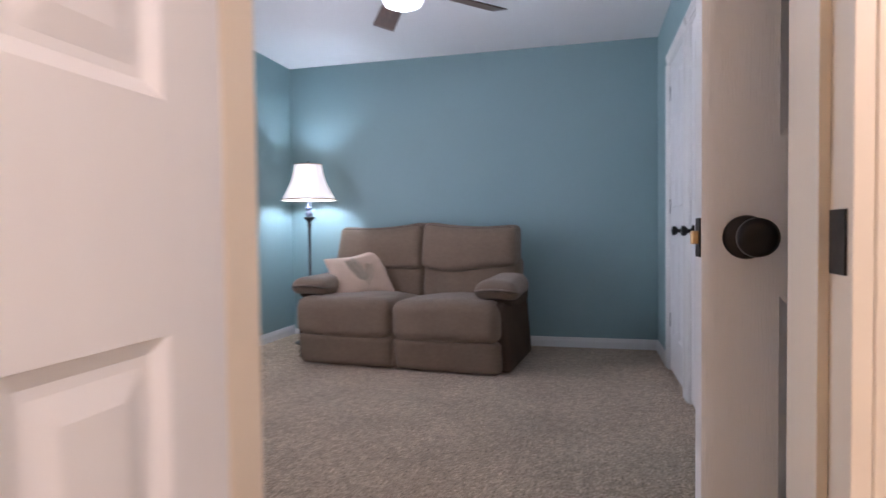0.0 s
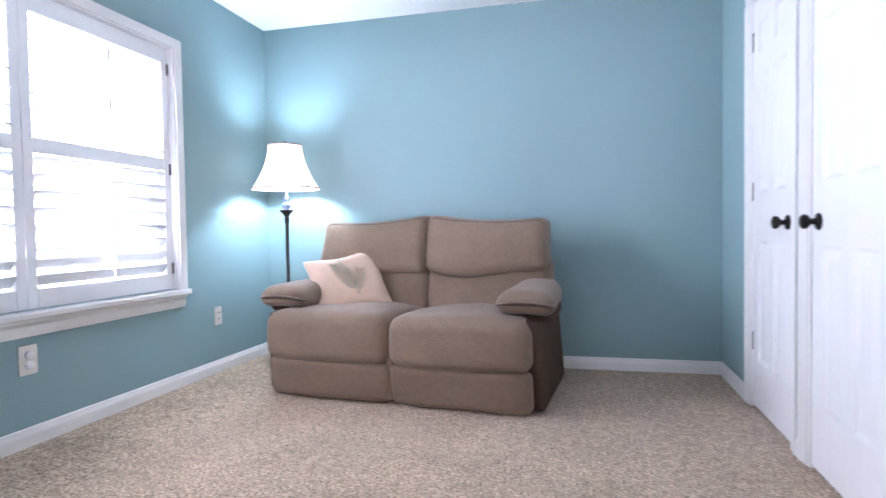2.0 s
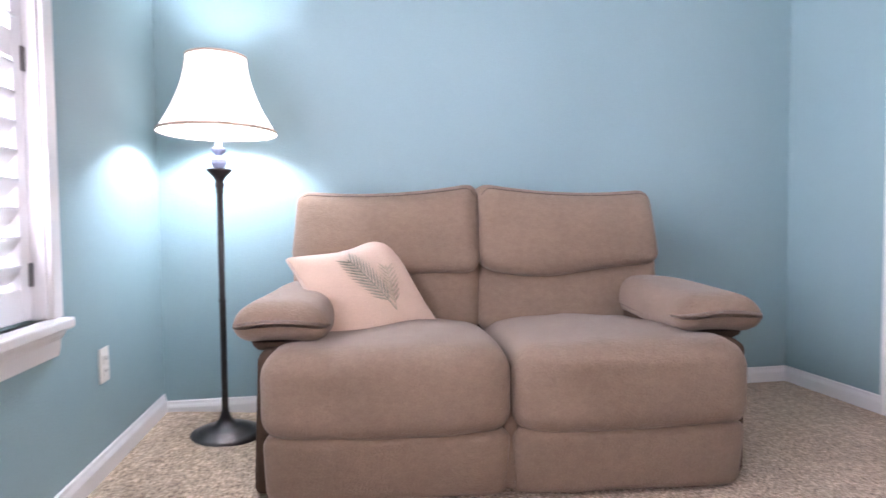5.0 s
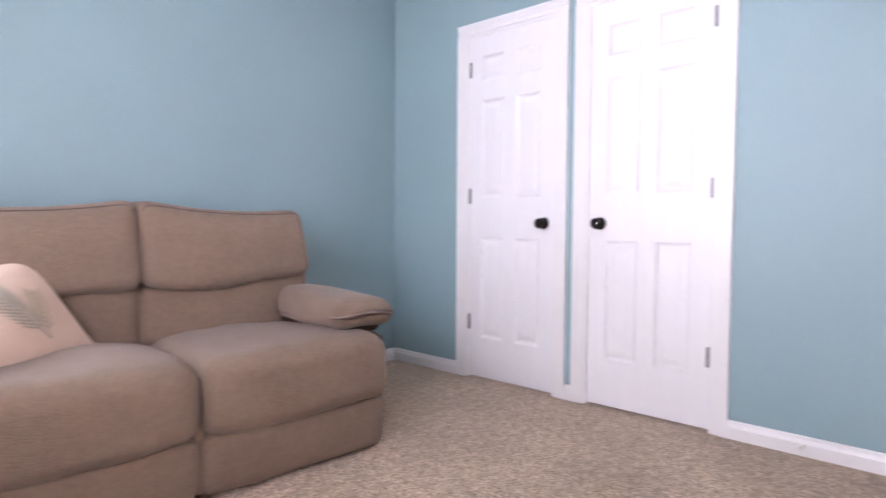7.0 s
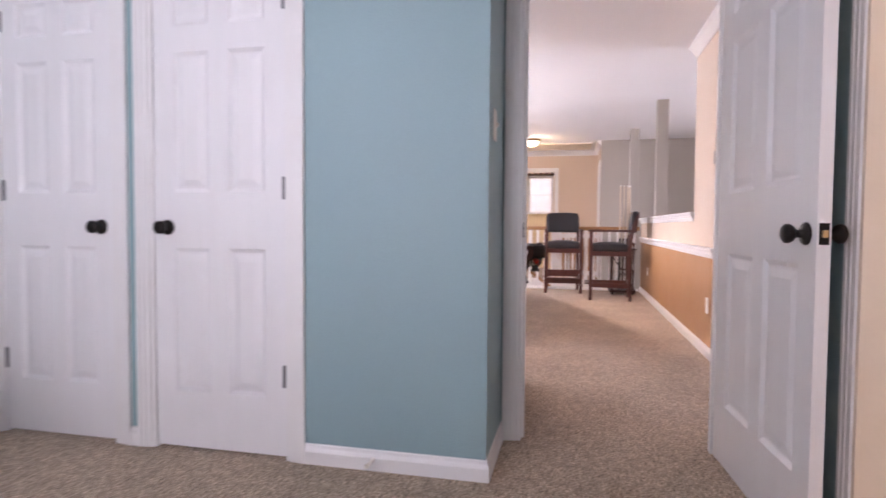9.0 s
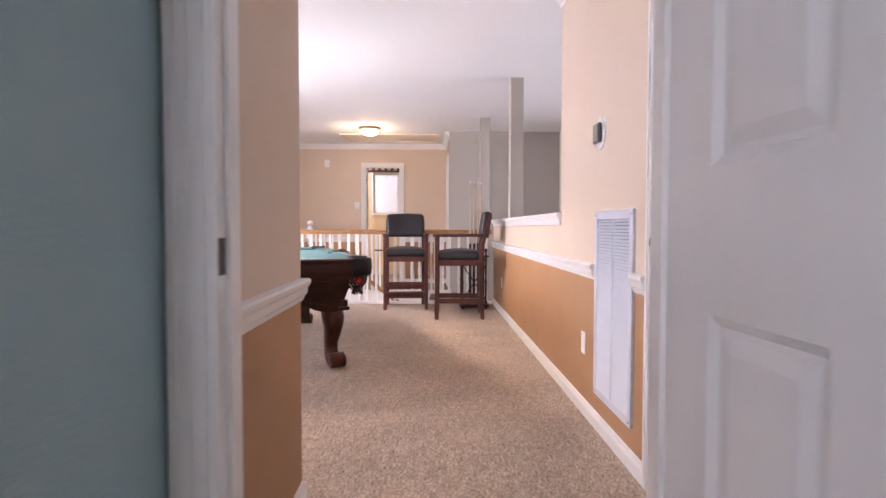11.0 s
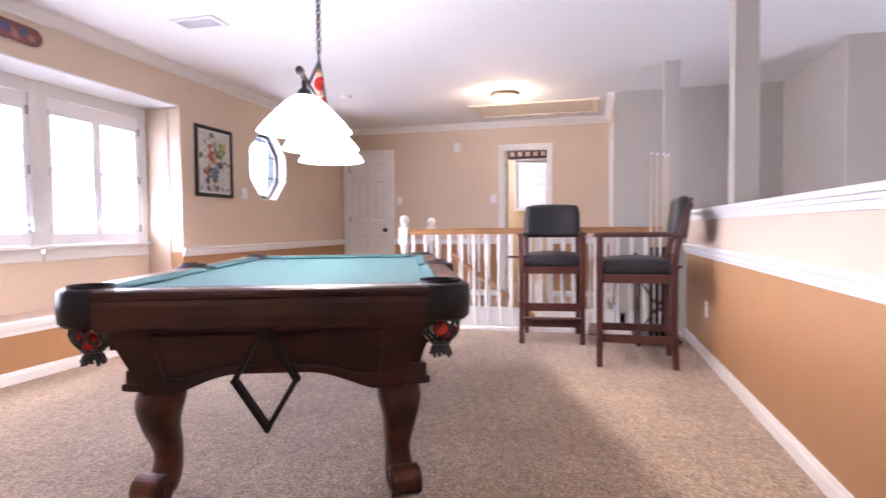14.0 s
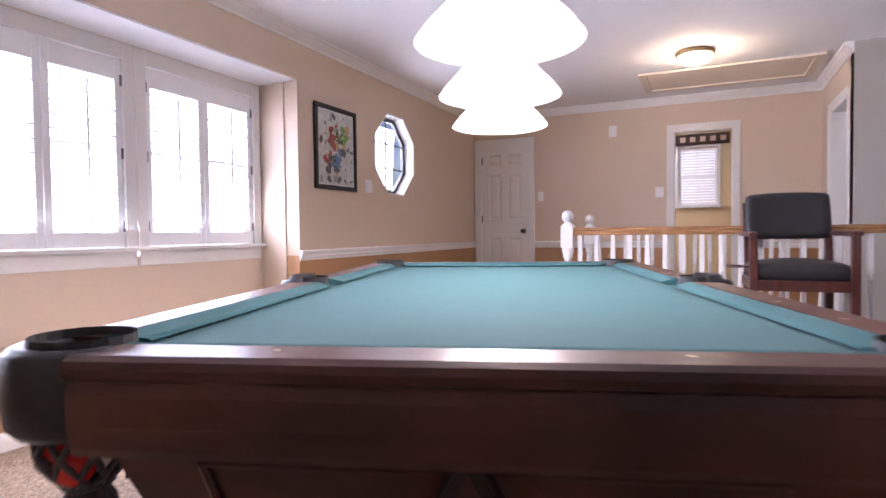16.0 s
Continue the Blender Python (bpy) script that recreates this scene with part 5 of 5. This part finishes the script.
def billiard_lamp():
    b = thing("billiard_lamp", "three-shade billiard lamp on chains, lit", "pendant lamp", pose(5.05, 3.32, 0.055, 0, 0, 19.0))
    part("bar", tube([(-0.68, 0, 1.575), (-0.30, 0, 1.575), (0, 0, 1.575), (0.30, 0, 1.575), (0.68, 0, 1.575)], 0.013, 12), M_IRON, b, "bronze bar", True)
    for s in (-1, 1):
        part("bar_finial", lathe([(0.0, -0.02), (0.017, -0.018), (0.019, 0.0), (0.015, 0.012), (0.018, 0.02), (0.012, 0.03), (0, 0.034)], 16), M_IRON, b, "", True, pose(s * 0.68, 0, 1.575, 0, 90 * s, 0))
        part("yoke_rod", tube([(s * 0.43, 0, 1.58), (s * 0.012, 0, 1.80)], 0.009, 8), M_IRON, b)
    for i in (-1, 0, 1):
        sh = part("shade", lathe([(0.030, 1.500), (0.055, 1.491), (0.090, 1.464), (0.135, 1.420), (0.180, 1.372), (0.207, 1.336), (0.204, 1.335), (0.177, 1.369), (0.131, 1.416), (0.087, 1.459), (0.052, 1.486), (0.030, 1.495)], 48), M_SHADE, b, "white glass cone shade, lit", True, pose(i * 0.565, 0, 0))
        part("shade_holder", lathe([(0, 1.575), (0.012, 1.56), (0.012, 1.53), (0.024, 1.525), (0.034, 1.505), (0.050, 1.488), (0.046, 1.482), (0, 1.49)], 20), M_IRON, sh, "bronze shade holder", True)
    part("ring", tube([(0.022 * math.cos(a), 0, 1.815 + 0.022 * math.sin(a)) for a in (2 * math.pi * k / 16 for k in range(17))], 0.004, 6), M_IRON, b)
    part("canopy", lathe([(0, CZ - 0.055), (0.075, CZ - 0.055), (0.075, CZ - 0.067), (0.05, CZ - 0.085), (0.015, CZ - 0.093), (0, CZ - 0.093)], 28), M_IRON, b, "", True)
    link = None
    n = 20
    for c, off in ((0, -0.014), (1, 0.014)):
        for i in range(n):
            z = 1.845 + (CZ - 0.10 - 1.845) * (i + 0.5) / n
            m = pose(off * (1 - i / n) * 1.2 + 0.004 * math.sin(i), 0.006 * (1 if c else -1), z, 0, 0, 90 * (i % 2) + 18)
            if link is None:
                link = part("chain_link", tube([(0.0085 * math.cos(a), 0, 0.0185 * math.sin(a)) for a in (2 * math.pi * k / 12 for k in range(13))], 0.0024, 5), M_IRON, b, "", True, m)
            else:
                again(link, m)


billiard_lamp()
cl = thing("lamp_garland", "small red and yellow cloth garland tied to the lamp yoke", "garland", pose(5.05, 3.32, 0.055, 0, 0, 19.0) @ pose(0.03, 0, 1.66))
for i, (c, dx, dz, r) in enumerate(((M_BRASS, 0.0, 0.10, 0.026), (M_RED, 0.03, 0.045, 0.032), (M_PILLOW, 0.05, 0.0, 0.026), (M_RED, 0.085, -0.04, 0.026), (M_BRASS, 0.11, -0.065, 0.020))):
    part("cloth_bow", soft(r * 1.5, r * 1.3, r * 2.2, r * 0.5, 5, lambda x, y, z, i=i: (x + 0.006 * math.sin(60 * z + i), y + 0.005 * math.sin(70 * z + 2 * i), z)), c, cl, "", True, pose(dx, 0.008, dz, 0, 25 * (-1) ** i, 30 * i))


def spectator_chair(m):
    c = thing("spectator_chair", "tall dark cherry billiard chair with black leather seat and arms", "bar chair", m, group="billiard spectator chairs")
    w, d = 0.245, 0.245
    for sx in (-1, 1):
        part("front_leg", boxes((sx * w - 0.021, sx * w + 0.021, -d - 0.021, -d + 0.021, 0, 0.885), bevel=0.004), M_CHERRY, c)
        part("rear_leg", soft(0.040, 0.042, 1.10, 0.004, 8, lambda x, y, z: (x, y + (0.10 * max(0, (z - 0.10) / 0.45) ** 1.5) + 0.02 * max(0, (-z - 0.2) / 0.35), z)), M_CHERRY, c, m=pose(sx * w * 0.92, d - 0.02, 0.55))
        part("arm", soft(0.052, 0.56, 0.028, 0.010, 6), M_CHERRY, c, m=pose(sx * (w + 0.004), -0.005, 0.897))
        part("side_stretcher", boxes((sx * w - 0.010, sx * w + 0.010, -d + 0.02, d - 0.02, 0.17, 0.225), bevel=0.003), M_CHERRY, c)
        part("side_rail", boxes((sx * w - 0.012, sx * w + 0.012, -d + 0.02, d - 0.02, 0.575, 0.635), bevel=0.003), M_CHERRY, c)
    for y, z0, z1 in ((-d, 0.14, 0.205), (-d, 0.275, 0.335), (d - 0.01, 0.20, 0.255), (-d, 0.575, 0.635), (d - 0.01, 0.575, 0.635)):
        part("stretcher", boxes((-w + 0.018, w - 0.018, y - 0.011, y + 0.011, z0, z1), bevel=0.003), M_CHERRY, c)
    part("footrest", soft(0.46, 0.075, 0.020, 0.008, 5), M_CHERRY, c, m=pose(0, -d - 0.045, 0.215))
    part("seat", soft(0.50, 0.47, 0.105, 0.045, 12, lambda x, y, z: (x, y, z + (0.030 * (1 - (x / 0.25) ** 2) * (1 - (y / 0.235) ** 2) if z > 0 else 0))), M_LEATHER, c, "black leather seat pad", True, pose(0, -0.01, 0.672))
    part("backrest", soft(0.47, 0.075, 0.285, 0.032, 12, lambda x, y, z: (x, y + 0.22 * z * 0.6 + 0.05 * (1 - (x / 0.235) ** 2) * 0.5, z + 0.012 * (1 - (x / 0.235) ** 2) * (z > 0))), M_LEATHER, c, "black leather backrest", True, pose(0, 0.265, 1.005))
    part("back_panel", soft(0.46, 0.022, 0.27, 0.008, 6, lambda x, y, z: (x, y + 0.13 * z, z)), M_CHERRY, c, m=pose(0, 0.315, 1.005))
    part("cup_holder", lathe([(0.040, 0.0), (0.046, 0.0), (0.048, 0.012), (0.040, 0.014)], 20), M_CHERRY, c, "round wooden cup holder", True, pose(-w - 0.085, -0.12, 0.70))
    part("cup_holder_arm", boxes((-w - 0.05, -w, -0.135, -0.105, 0.70, 0.712)), M_CHERRY, c)
    return c


ch = spectator_chair(pose(7.145, 2.20, 0, 0, 0, -90 + 3))
ch2 = copy_thing(ch, pose(6.425, 1.575, 0, 0, 0, 180 - 2))


def cue_rack():
    r = thing("cue_rack", "dark wooden floor rack holding pool cues", "cue rack", pose(7.10, 1.37, 0))
    part("base", soft(0.40, 0.36, 0.035, 0.012, 5), M_MAHOG, r, m=pose(0, 0, 0.05))
    for sx in (-1, 1):
        for sy in (-1, 1):
            part("foot", lathe([(0, 0), (0.018, 0.002), (0.022, 0.018), (0.014, 0.035), (0, 0.036)], 12), M_MAHOG, r, "", True, pose(sx * 0.16, sy * 0.14, 0))
            part("spindle", lathe([(0.011, 0.06), (0.015, 0.09), (0.010, 0.12), (0.012, 0.30), (0.016, 0.33), (0.010, 0.36), (0.012, 0.56), (0.015, 0.60), (0.011, 0.63), (0.011, 0.68), (0.017, 0.70), (0.015, 0.725), (0, 0.735)], 12), M_MAHOG, r, "", True, pose(sx * 0.16, sy * 0.14, 0))
    part("top_shelf", soft(0.40, 0.36, 0.025, 0.010, 5), M_MAHOG, r, m=pose(0, 0, 0.635))
    part("brace", tube([(-0.17, -0.15, 0.10), (-0.17, 0.15, 0.55)], 0.008, 6), M_MAHOG, r)
    part("brace", tube([(-0.17, 0.15, 0.10), (-0.17, -0.15, 0.55)], 0.008, 6), M_MAHOG, r)


cue_rack()
for i, (cx, cy) in enumerate(((6.93, 1.42), (6.98, 1.37), (7.02, 1.32), (7.06, 1.28), (7.20, 1.28))):
    q = thing("pool_cue", "pale maple pool cue with a dark butt, standing in the rack", "pool cue", pose(cx, cy, 0.068, 0, 0, 0), group="pool cues")
    part("butt", tube([(0, 0, 0), (0, 0, 0.40), (0, 0, 0.72)], 0.015, 12, None, [0.0155, 0.0140, 0.0125]), M_MAHOG if i % 2 else M_SLOT, q, "dark wrapped butt", True)
    part("shaft", tube([(0, 0, 0.72), (0, 0, 1.10), (0, 0, 1.445)], 0.01, 12, None, [0.0124, 0.0095, 0.0068]), M_MAPLE, q, "pale maple shaft", True)
    part("ferrule", tube([(0, 0, 1.445), (0, 0, 1.462)], 0.0067, 10), M_WHITEPL, q, "white ferrule")
for (bx, by, mt) in ((7.02, 1.48, M_BALLW), (7.12, 1.50, M_RED), (7.18, 1.46, M_BALLW)):
    bb = part("cue_ball", lathe([(0.0285 * math.sin(math.pi * k / 12), 0.0285 - 0.0285 * math.cos(math.pi * k / 12)) for k in range(13)], 20), mt, None, "", True, pose(bx, by, 0.6475))
    tagged(bb, "glossy billiard ball lying on the cue rack shelf", "billiard ball")


# stair guard: newels, balusters, oak handrail, shoe rail
def newel(m, label="white turned newel post with a ball finial"):
    n = thing("newel_post", label, "newel post", m, group="stair newels")
    part("lower_block", boxes((-0.045, 0.045, -0.045, 0.045, 0, 0.26), bevel=0.004), M_TRIM, n)
    part("upper_block", boxes((-0.045, 0.045, -0.045, 0.045, 0.80, 0.965), bevel=0.004), M_TRIM, n)
    part("turning", lathe([(0.044, 0.255), (0.036, 0.27), (0.042, 0.285), (0.030, 0.30), (0.040, 0.42), (0.033, 0.60), (0.026, 0.72), (0.040, 0.735), (0.034, 0.75), (0.042, 0.77), (0.044, 0.805)], 20), M_TRIM, n, "", True)
    part("finial", lathe([(0.043, 0.96), (0.043, 0.972), (0.026, 0.985), (0.022, 0.995), (0.036, 1.008), (0.043, 1.03), (0.040, 1.055), (0.026, 1.074), (0, 1.082)], 24), M_TRIM, n, "", True)
    return n


n1 = newel(pose(XR + 0.01, YR2 + 0.01, 0))
copy_thing(n1, pose(XG + 0.02, YR2 + 0.09, 0))
BAL = [(0.014, 0.03), (0.014, 0.033), (0.013, 0.20), (0.017, 0.215), (0.012, 0.23), (0.018, 0.26), (0.020, 0.30), (0.015, 0.42), (0.011, 0.55), (0.010, 0.60), (0.017, 0.612), (0.012, 0.625), (0.016, 0.65)]


def guard(x, y0, y1, label):
    g = thing("stair_railing", label, "railing", pose(x, 0, 0))
    part("handrail", moulding([(-0.030, 0.895), (0.030, 0.895), (0.032, 0.912), (0.027, 0.925), (0.031, 0.935), (0.020, 0.950), (-0.020, 0.950), (-0.031, 0.935), (-0.027, 0.925), (-0.032, 0.912)], (0, y0), (0, y1), (1, 0)), M_OAK, g, "honey oak handrail")
    part("shoe_rail", boxes((-0.03, 0.03, y0, y1, 0.0, 0.032), bevel=0.004), M_TRIM, g)
    n = int((y1 - y0) / 0.117)
    first = None
    for i in range(n):
        m = pose(0, y0 + (y1 - y0) * (i + 0.6) / n, 0)
        if first is None:
            bm = lathe(BAL, 12)
            box(bm, -0.016, 0.016, -0.016, 0.016, 0.03, 0.19, bevel=0.002)
            box(bm, -0.016, 0.016, -0.016, 0.016, 0.645, 0.90, bevel=0.002)
            first = part("baluster", bm, M_TRIM, g, "", False, m)
        else:
            again(first, m)


guard(XR + 0.01, YG + 0.02, YR2 - 0.035, "white baluster guard with an oak handrail along the stairwell")
guard(XG + 0.02, YT + 0.02, YR2 + 0.045, "white baluster guard with an oak handrail beyond the stairs")
st = thing("stairs", "carpeted stairs descending between the railings", "stairs", kind="structure")
for i in range(14):
    part("step", boxes((XR + 0.06, XG - 0.02, YR2 - 0.25 * (i + 1) + 0.02, YR2 - 0.25 * i + 0.05, -0.185 * (i + 1) - 0.19, -0.185 * (i + 1)), bevel=0.008), M_CARPET, st)
hr = thing("stair_handrail", "sloping honey oak handrail following the stairs down", "handrail")
part("rail", tube([(XG - 0.07, YR2 - 0.10, 0.70), (XG - 0.07, YR2 - 2.2, -0.85)], 0.028, 10), M_OAK, hr, "", True)
setting(part("trim_stair_skirt", boxes((XR - 0.015, XR + 0.05, YG, YR2 + 0.05, -0.26, -0.002), (XG - 0.014, XG + 0.05, YT, YR2 + 0.05, -0.26, -0.002)), M_TRIM), "white stairwell fascia", "trim")


# wall things
def air_grille():
    g = thing("return_air_grille", "white louvred return-air grille set in the wall", "air grille", pose(2.618, YG, 0))
    hw, z0, z1 = 0.262, 0.17, 1.062
    part("frame", boxes((-hw, -hw + 0.040, -0.002, 0.013, z0, z1), (hw - 0.040, hw, -0.002, 0.013, z0, z1), (-hw + 0.04, hw - 0.04, -0.002, 0.013, z0, z0 + 0.040), (-hw + 0.04, hw - 0.04, -0.002, 0.013, z1 - 0.040, z1), (-0.011, 0.011, -0.002, 0.012, z0 + 0.04, z1 - 0.04), bevel=0.003), M_GRILLE, g)
    # A dark sheet stands in for the shade inside the duct.
    part("backing", boxes((-hw + 0.03, hw - 0.03, 0.0005, 0.0020, z0 + 0.03, z1 - 0.03)), M_DARKPL, g, "dark sheet for the shaded duct behind the slats")
    n = 56
    first = None
    for s in (-1, 1):
        for i in range(n):
            m = pose(s * 0.1165, 0.0075, z0 + 0.048 + (z1 - z0 - 0.096) * i / (n - 1), 40)
            if first is None:
                first = part("slat", boxes((-0.106, 0.106, -0.0008, 0.0008, -0.0072, 0.0072)), M_GRILLE, g, "", False, m)
            else:
                again(first, m)
    for s in (-1, 1):
        for z in (z0 + 0.02, z1 - 0.02):
            part("screw", lathe([(0, 0), (0.005, 0), (0.004, 0.002), (0, 0.0022)], 10), M_STEEL, g, m=pose(s * (hw - 0.02), 0.013, z, -90))


air_grille()
tm = thing("thermostat", "dark rounded-square thermostat on a white round plate", "thermostat", pose(2.835, YG, 1.435, -90))
part("wall_plate", lathe([(0, 0), (0.078, 0), (0.077, 0.005), (0.072, 0.008), (0, 0.008)], 40), M_WHITEPL, tm, "white round backplate", True)
part("body", soft(0.094, 0.094, 0.022, 0.010, 8), M_DARKPL, tm, "dark glossy face", True, pose(0, 0, 0.019))
outlet("blank_plate", pose(3.095, YG, 0.375, 0, 0, 180), "white blank cover plate on the brown wall", "cover plate", "none", M_WHITEPL)
outlet("wall_outlet", pose(6.55, YG, 0.36, 0, 0, 180), "white wall outlet on the brown wall", mat=M_WHITEPL)
outlet("light_switch", pose(7.57, YN, 1.345, 0, 0, 0), "white rocker switch beside the octagonal window", "light switch", "rocker", M_WHITEPL, w=0.115)
outlet("light_switch", pose(XF, 4.55, 1.36, 0, 0, -90), "white light switch beside the corner door", "light switch", "rocker", M_WHITEPL)
outlet("light_switch", pose(XF, 3.17, 1.36, 0, 0, -90), "white double light switch beside the far doorway", "light switch", "rocker", M_WHITEPL, w=0.09)
outlet("door_chime", pose(XF, 3.685, 2.09, 0, 0, -90), "white door chime box high on the far wall", "door chime", "none", M_WHITEPL, w=0.09, h=0.13)


def picture():
    p = thing("framed_picture", "colourful poster in a black frame on the tan wall", "picture", pose(7.07, YN, 1.615))
    w, h = 0.285, 0.335
    for x0, x1, z0, z1 in ((-w, w, h - 0.035, h), (-w, w, -h, -h + 0.035), (-w, -w + 0.035, -h + 0.035, h - 0.035), (w - 0.035, w, -h + 0.035, h - 0.035)):
        part("frame_bar", boxes((x0, x1, -0.024, 0, z0, z1), bevel=0.004), M_SLOT, p, "black frame")
    part("mat_board", boxes((-w + 0.03, w - 0.03, -0.010, -0.004, -h + 0.03, h - 0.03)), M_WHITEPL, p, "white mat")
    pal = [material("poster ink", c, 0.4, var=0.25, var_scale=20) for c in ((0.60, 0.60, 0.57), (0.30, 0.31, 0.30), (0.42, 0.07, 0.04), (0.19, 0.34, 0.07), (0.10, 0.19, 0.40), (0.55, 0.36, 0.18), (0.07, 0.07, 0.07), (0.75, 0.73, 0.68))]
    part("print", boxes((-w + 0.045, w - 0.045, -0.0125, -0.010, -h + 0.045, h - 0.045)), pal[0], p, "pale grey print")
    rnd = random.Random(7)
    # loose patches of colour, in clusters: red left of centre, green to the right, blue below, grey round them
    zones = [(1, 0.0, 0.05, 0.22, 0.27, 30), (7, 0.0, 0.06, 0.20, 0.24, 18), (6, 0.0, -0.03, 0.22, 0.27, 20), (5, 0.0, 0.0, 0.18, 0.2, 10), (2, -0.06, 0.07, 0.06, 0.12, 9), (3, 0.09, 0.09, 0.07, 0.12, 9), (4, 0.0, -0.14, 0.06, 0.09, 6), (2, -0.14, -0.11, 0.03, 0.03, 3), (6, 0.0, 0.0, 0.2, 0.24, 8)]
    y = -0.0128
    for k, cx, cz, sx, sz, n in zones:
        for i in range(n):
            bm = bmesh.new()
            ox, oz = cx + rnd.gauss(0, sx * 0.5), cz + rnd.gauss(0, sz * 0.5)
            r = rnd.uniform(0.018, 0.052)
            ox, oz = max(-0.205, min(0.205, ox)), max(-0.255, min(0.255, oz))
            e, th, kn = rnd.uniform(0.35, 1.0), rnd.uniform(0, 3.1), rnd.randint(5, 9)
            vs = []
            for j in range(kn):
                a = 2 * math.pi * j / kn
                q = r * rnd.uniform(0.6, 1.15)
                u, v_ = q * math.cos(a), q * e * math.sin(a)
                x_, z_ = ox + u * math.cos(th) - v_ * math.sin(th), oz + u * math.sin(th) + v_ * math.cos(th)
                vs.append(bm.verts.new((max(-0.235, min(0.235, x_)), 0, max(-0.285, min(0.285, z_)))))
            f = bm.faces.new(vs)
            ex = bmesh.ops.extrude_face_region(bm, geom=[f])
            for g_ in ex["geom"]:
                if isinstance(g_, bmesh.types.BMVert):
                    g_.co.y -= 0.0003
            y -= 0.00006
            part("ink_patch", bm, pal[k], p, m=pose(0, y, 0))


picture()
sk = thing("skateboard_deck", "red printed skateboard deck hung on the tan wall", "skateboard", pose(5.02, YN, 2.232, 0, 2, 0))
M_DECK = material("red printed deck", (0.24, 0.05, 0.05), 0.35, var=0.3, var_scale=14, color2=(0.13, 0.035, 0.045), mix_scale=24)
M_DECKB = material("blue deck print", (0.06, 0.07, 0.16), 0.35, var=0.3, var_scale=20)
M_DECKO = material("orange deck print", (0.36, 0.14, 0.08), 0.35, var=0.3, var_scale=20)
part("deck", soft(0.49, 0.014, 0.118, 0.006, 12, lambda x, y, z: (x, y - 0.03 * max(0, abs(x) - 0.17) ** 1.2, z * math.sqrt(max(0.02, 1 - max(0, (abs(x) - 0.185) / 0.062) ** 2)))), M_DECK, sk, "", True, pose(0, -0.012, 0))
for i, (x, z, w_, h_, mt) in enumerate(((-0.15, 0.01, 0.07, 0.035, M_DECKO), (-0.09, -0.02, 0.05, 0.04, M_DECKB), (-0.02, 0.005, 0.10, 0.05, M_DECKB), (0.05, -0.01, 0.05, 0.06, M_DECKO), (0.11, 0.012, 0.05, 0.05, M_DECKB), (0.165, -0.008, 0.05, 0.035, M_DECKO))):
    part("print_patch", soft(w_, 0.002, h_, 0.001, 3, lambda x, y, z, i=i: (x + 0.3 * z * (-1) ** i, y, z + 0.006 * math.sin(60 * x + i))), mt, sk, m=pose(x, -0.0195, z))


def ceiling_vent():
    v = thing("ceiling_vent", "white ceiling air vent with slats", "ceiling vent", pose(5.72, 4.55, CZ, 0, 0, 0))
    part("frame", boxes((-0.10, 0.10, -0.17, -0.14, -0.014, 0.0), (-0.10, 0.10, 0.14, 0.17, -0.014, 0.0), (-0.10, -0.07, -0.14, 0.14, -0.014, 0.0), (0.07, 0.10, -0.14, 0.14, -0.014, 0), bevel=0.003), M_WHITEPL, v)
    # The opening's shade is given by a dark board above the slats.
    part("backing", boxes((-0.08, 0.08, -0.15, 0.15, -0.003, -0.001)), M_DARKPL, v, "dark sheet for the shaded duct opening")
    for i in range(8):
        part("slat", boxes((-0.0065, 0.0065, -0.14, 0.14, -0.0008, 0.0008)), M_WHITEPL, v, m=pose(-0.062 + i * 0.0177, 0, -0.009, 0, -62, 0))


ceiling_vent()
sd = thing("smoke_detector", "white smoke detector on the ceiling", "smoke detector", pose(8.10, 4.48, CZ))
part("body", lathe([(0, 0), (0.065, 0), (0.066, -0.012), (0.058, -0.028), (0.03, -0.034), (0, -0.035)], 28), M_WHITEPL, sd, "", True)
dl = thing("dome_light", "flush ceiling light with a frosted glass dome, lit", "ceiling light", pose(8.47, 2.77, 0))
part("rim", lathe([(0, CZ), (0.150, CZ), (0.155, CZ - 0.012), (0.150, CZ - 0.030), (0.140, CZ - 0.034), (0, CZ - 0.03)], 36), M_BRASS, dl, "brass rim", True)
part("dome", lathe([(0.138, CZ - 0.034), (0.128, CZ - 0.065), (0.098, CZ - 0.092), (0.05, CZ - 0.108), (0, CZ - 0.112)], 36), M_DOME, dl, "frosted glass dome, lit", True)
ah = thing("attic_hatch", "pull-down attic hatch framed in cream trim", "attic hatch", pose(9.37, 2.52, CZ))
part("panel", boxes((-0.33, 0.33, -0.70, 0.70, -0.008, -0.002)), M_CREAM, ah)
for x0, x1, y0, y1 in ((-0.39, -0.32, -0.76, 0.76), (0.32, 0.39, -0.76, 0.76), (-0.32, 0.32, -0.76, -0.69), (-0.32, 0.32, 0.69, 0.76)):
    part("hatch_trim", boxes((x0, x1, y0, y1, -0.020, 0), bevel=0.004), M_CREAM, ah)
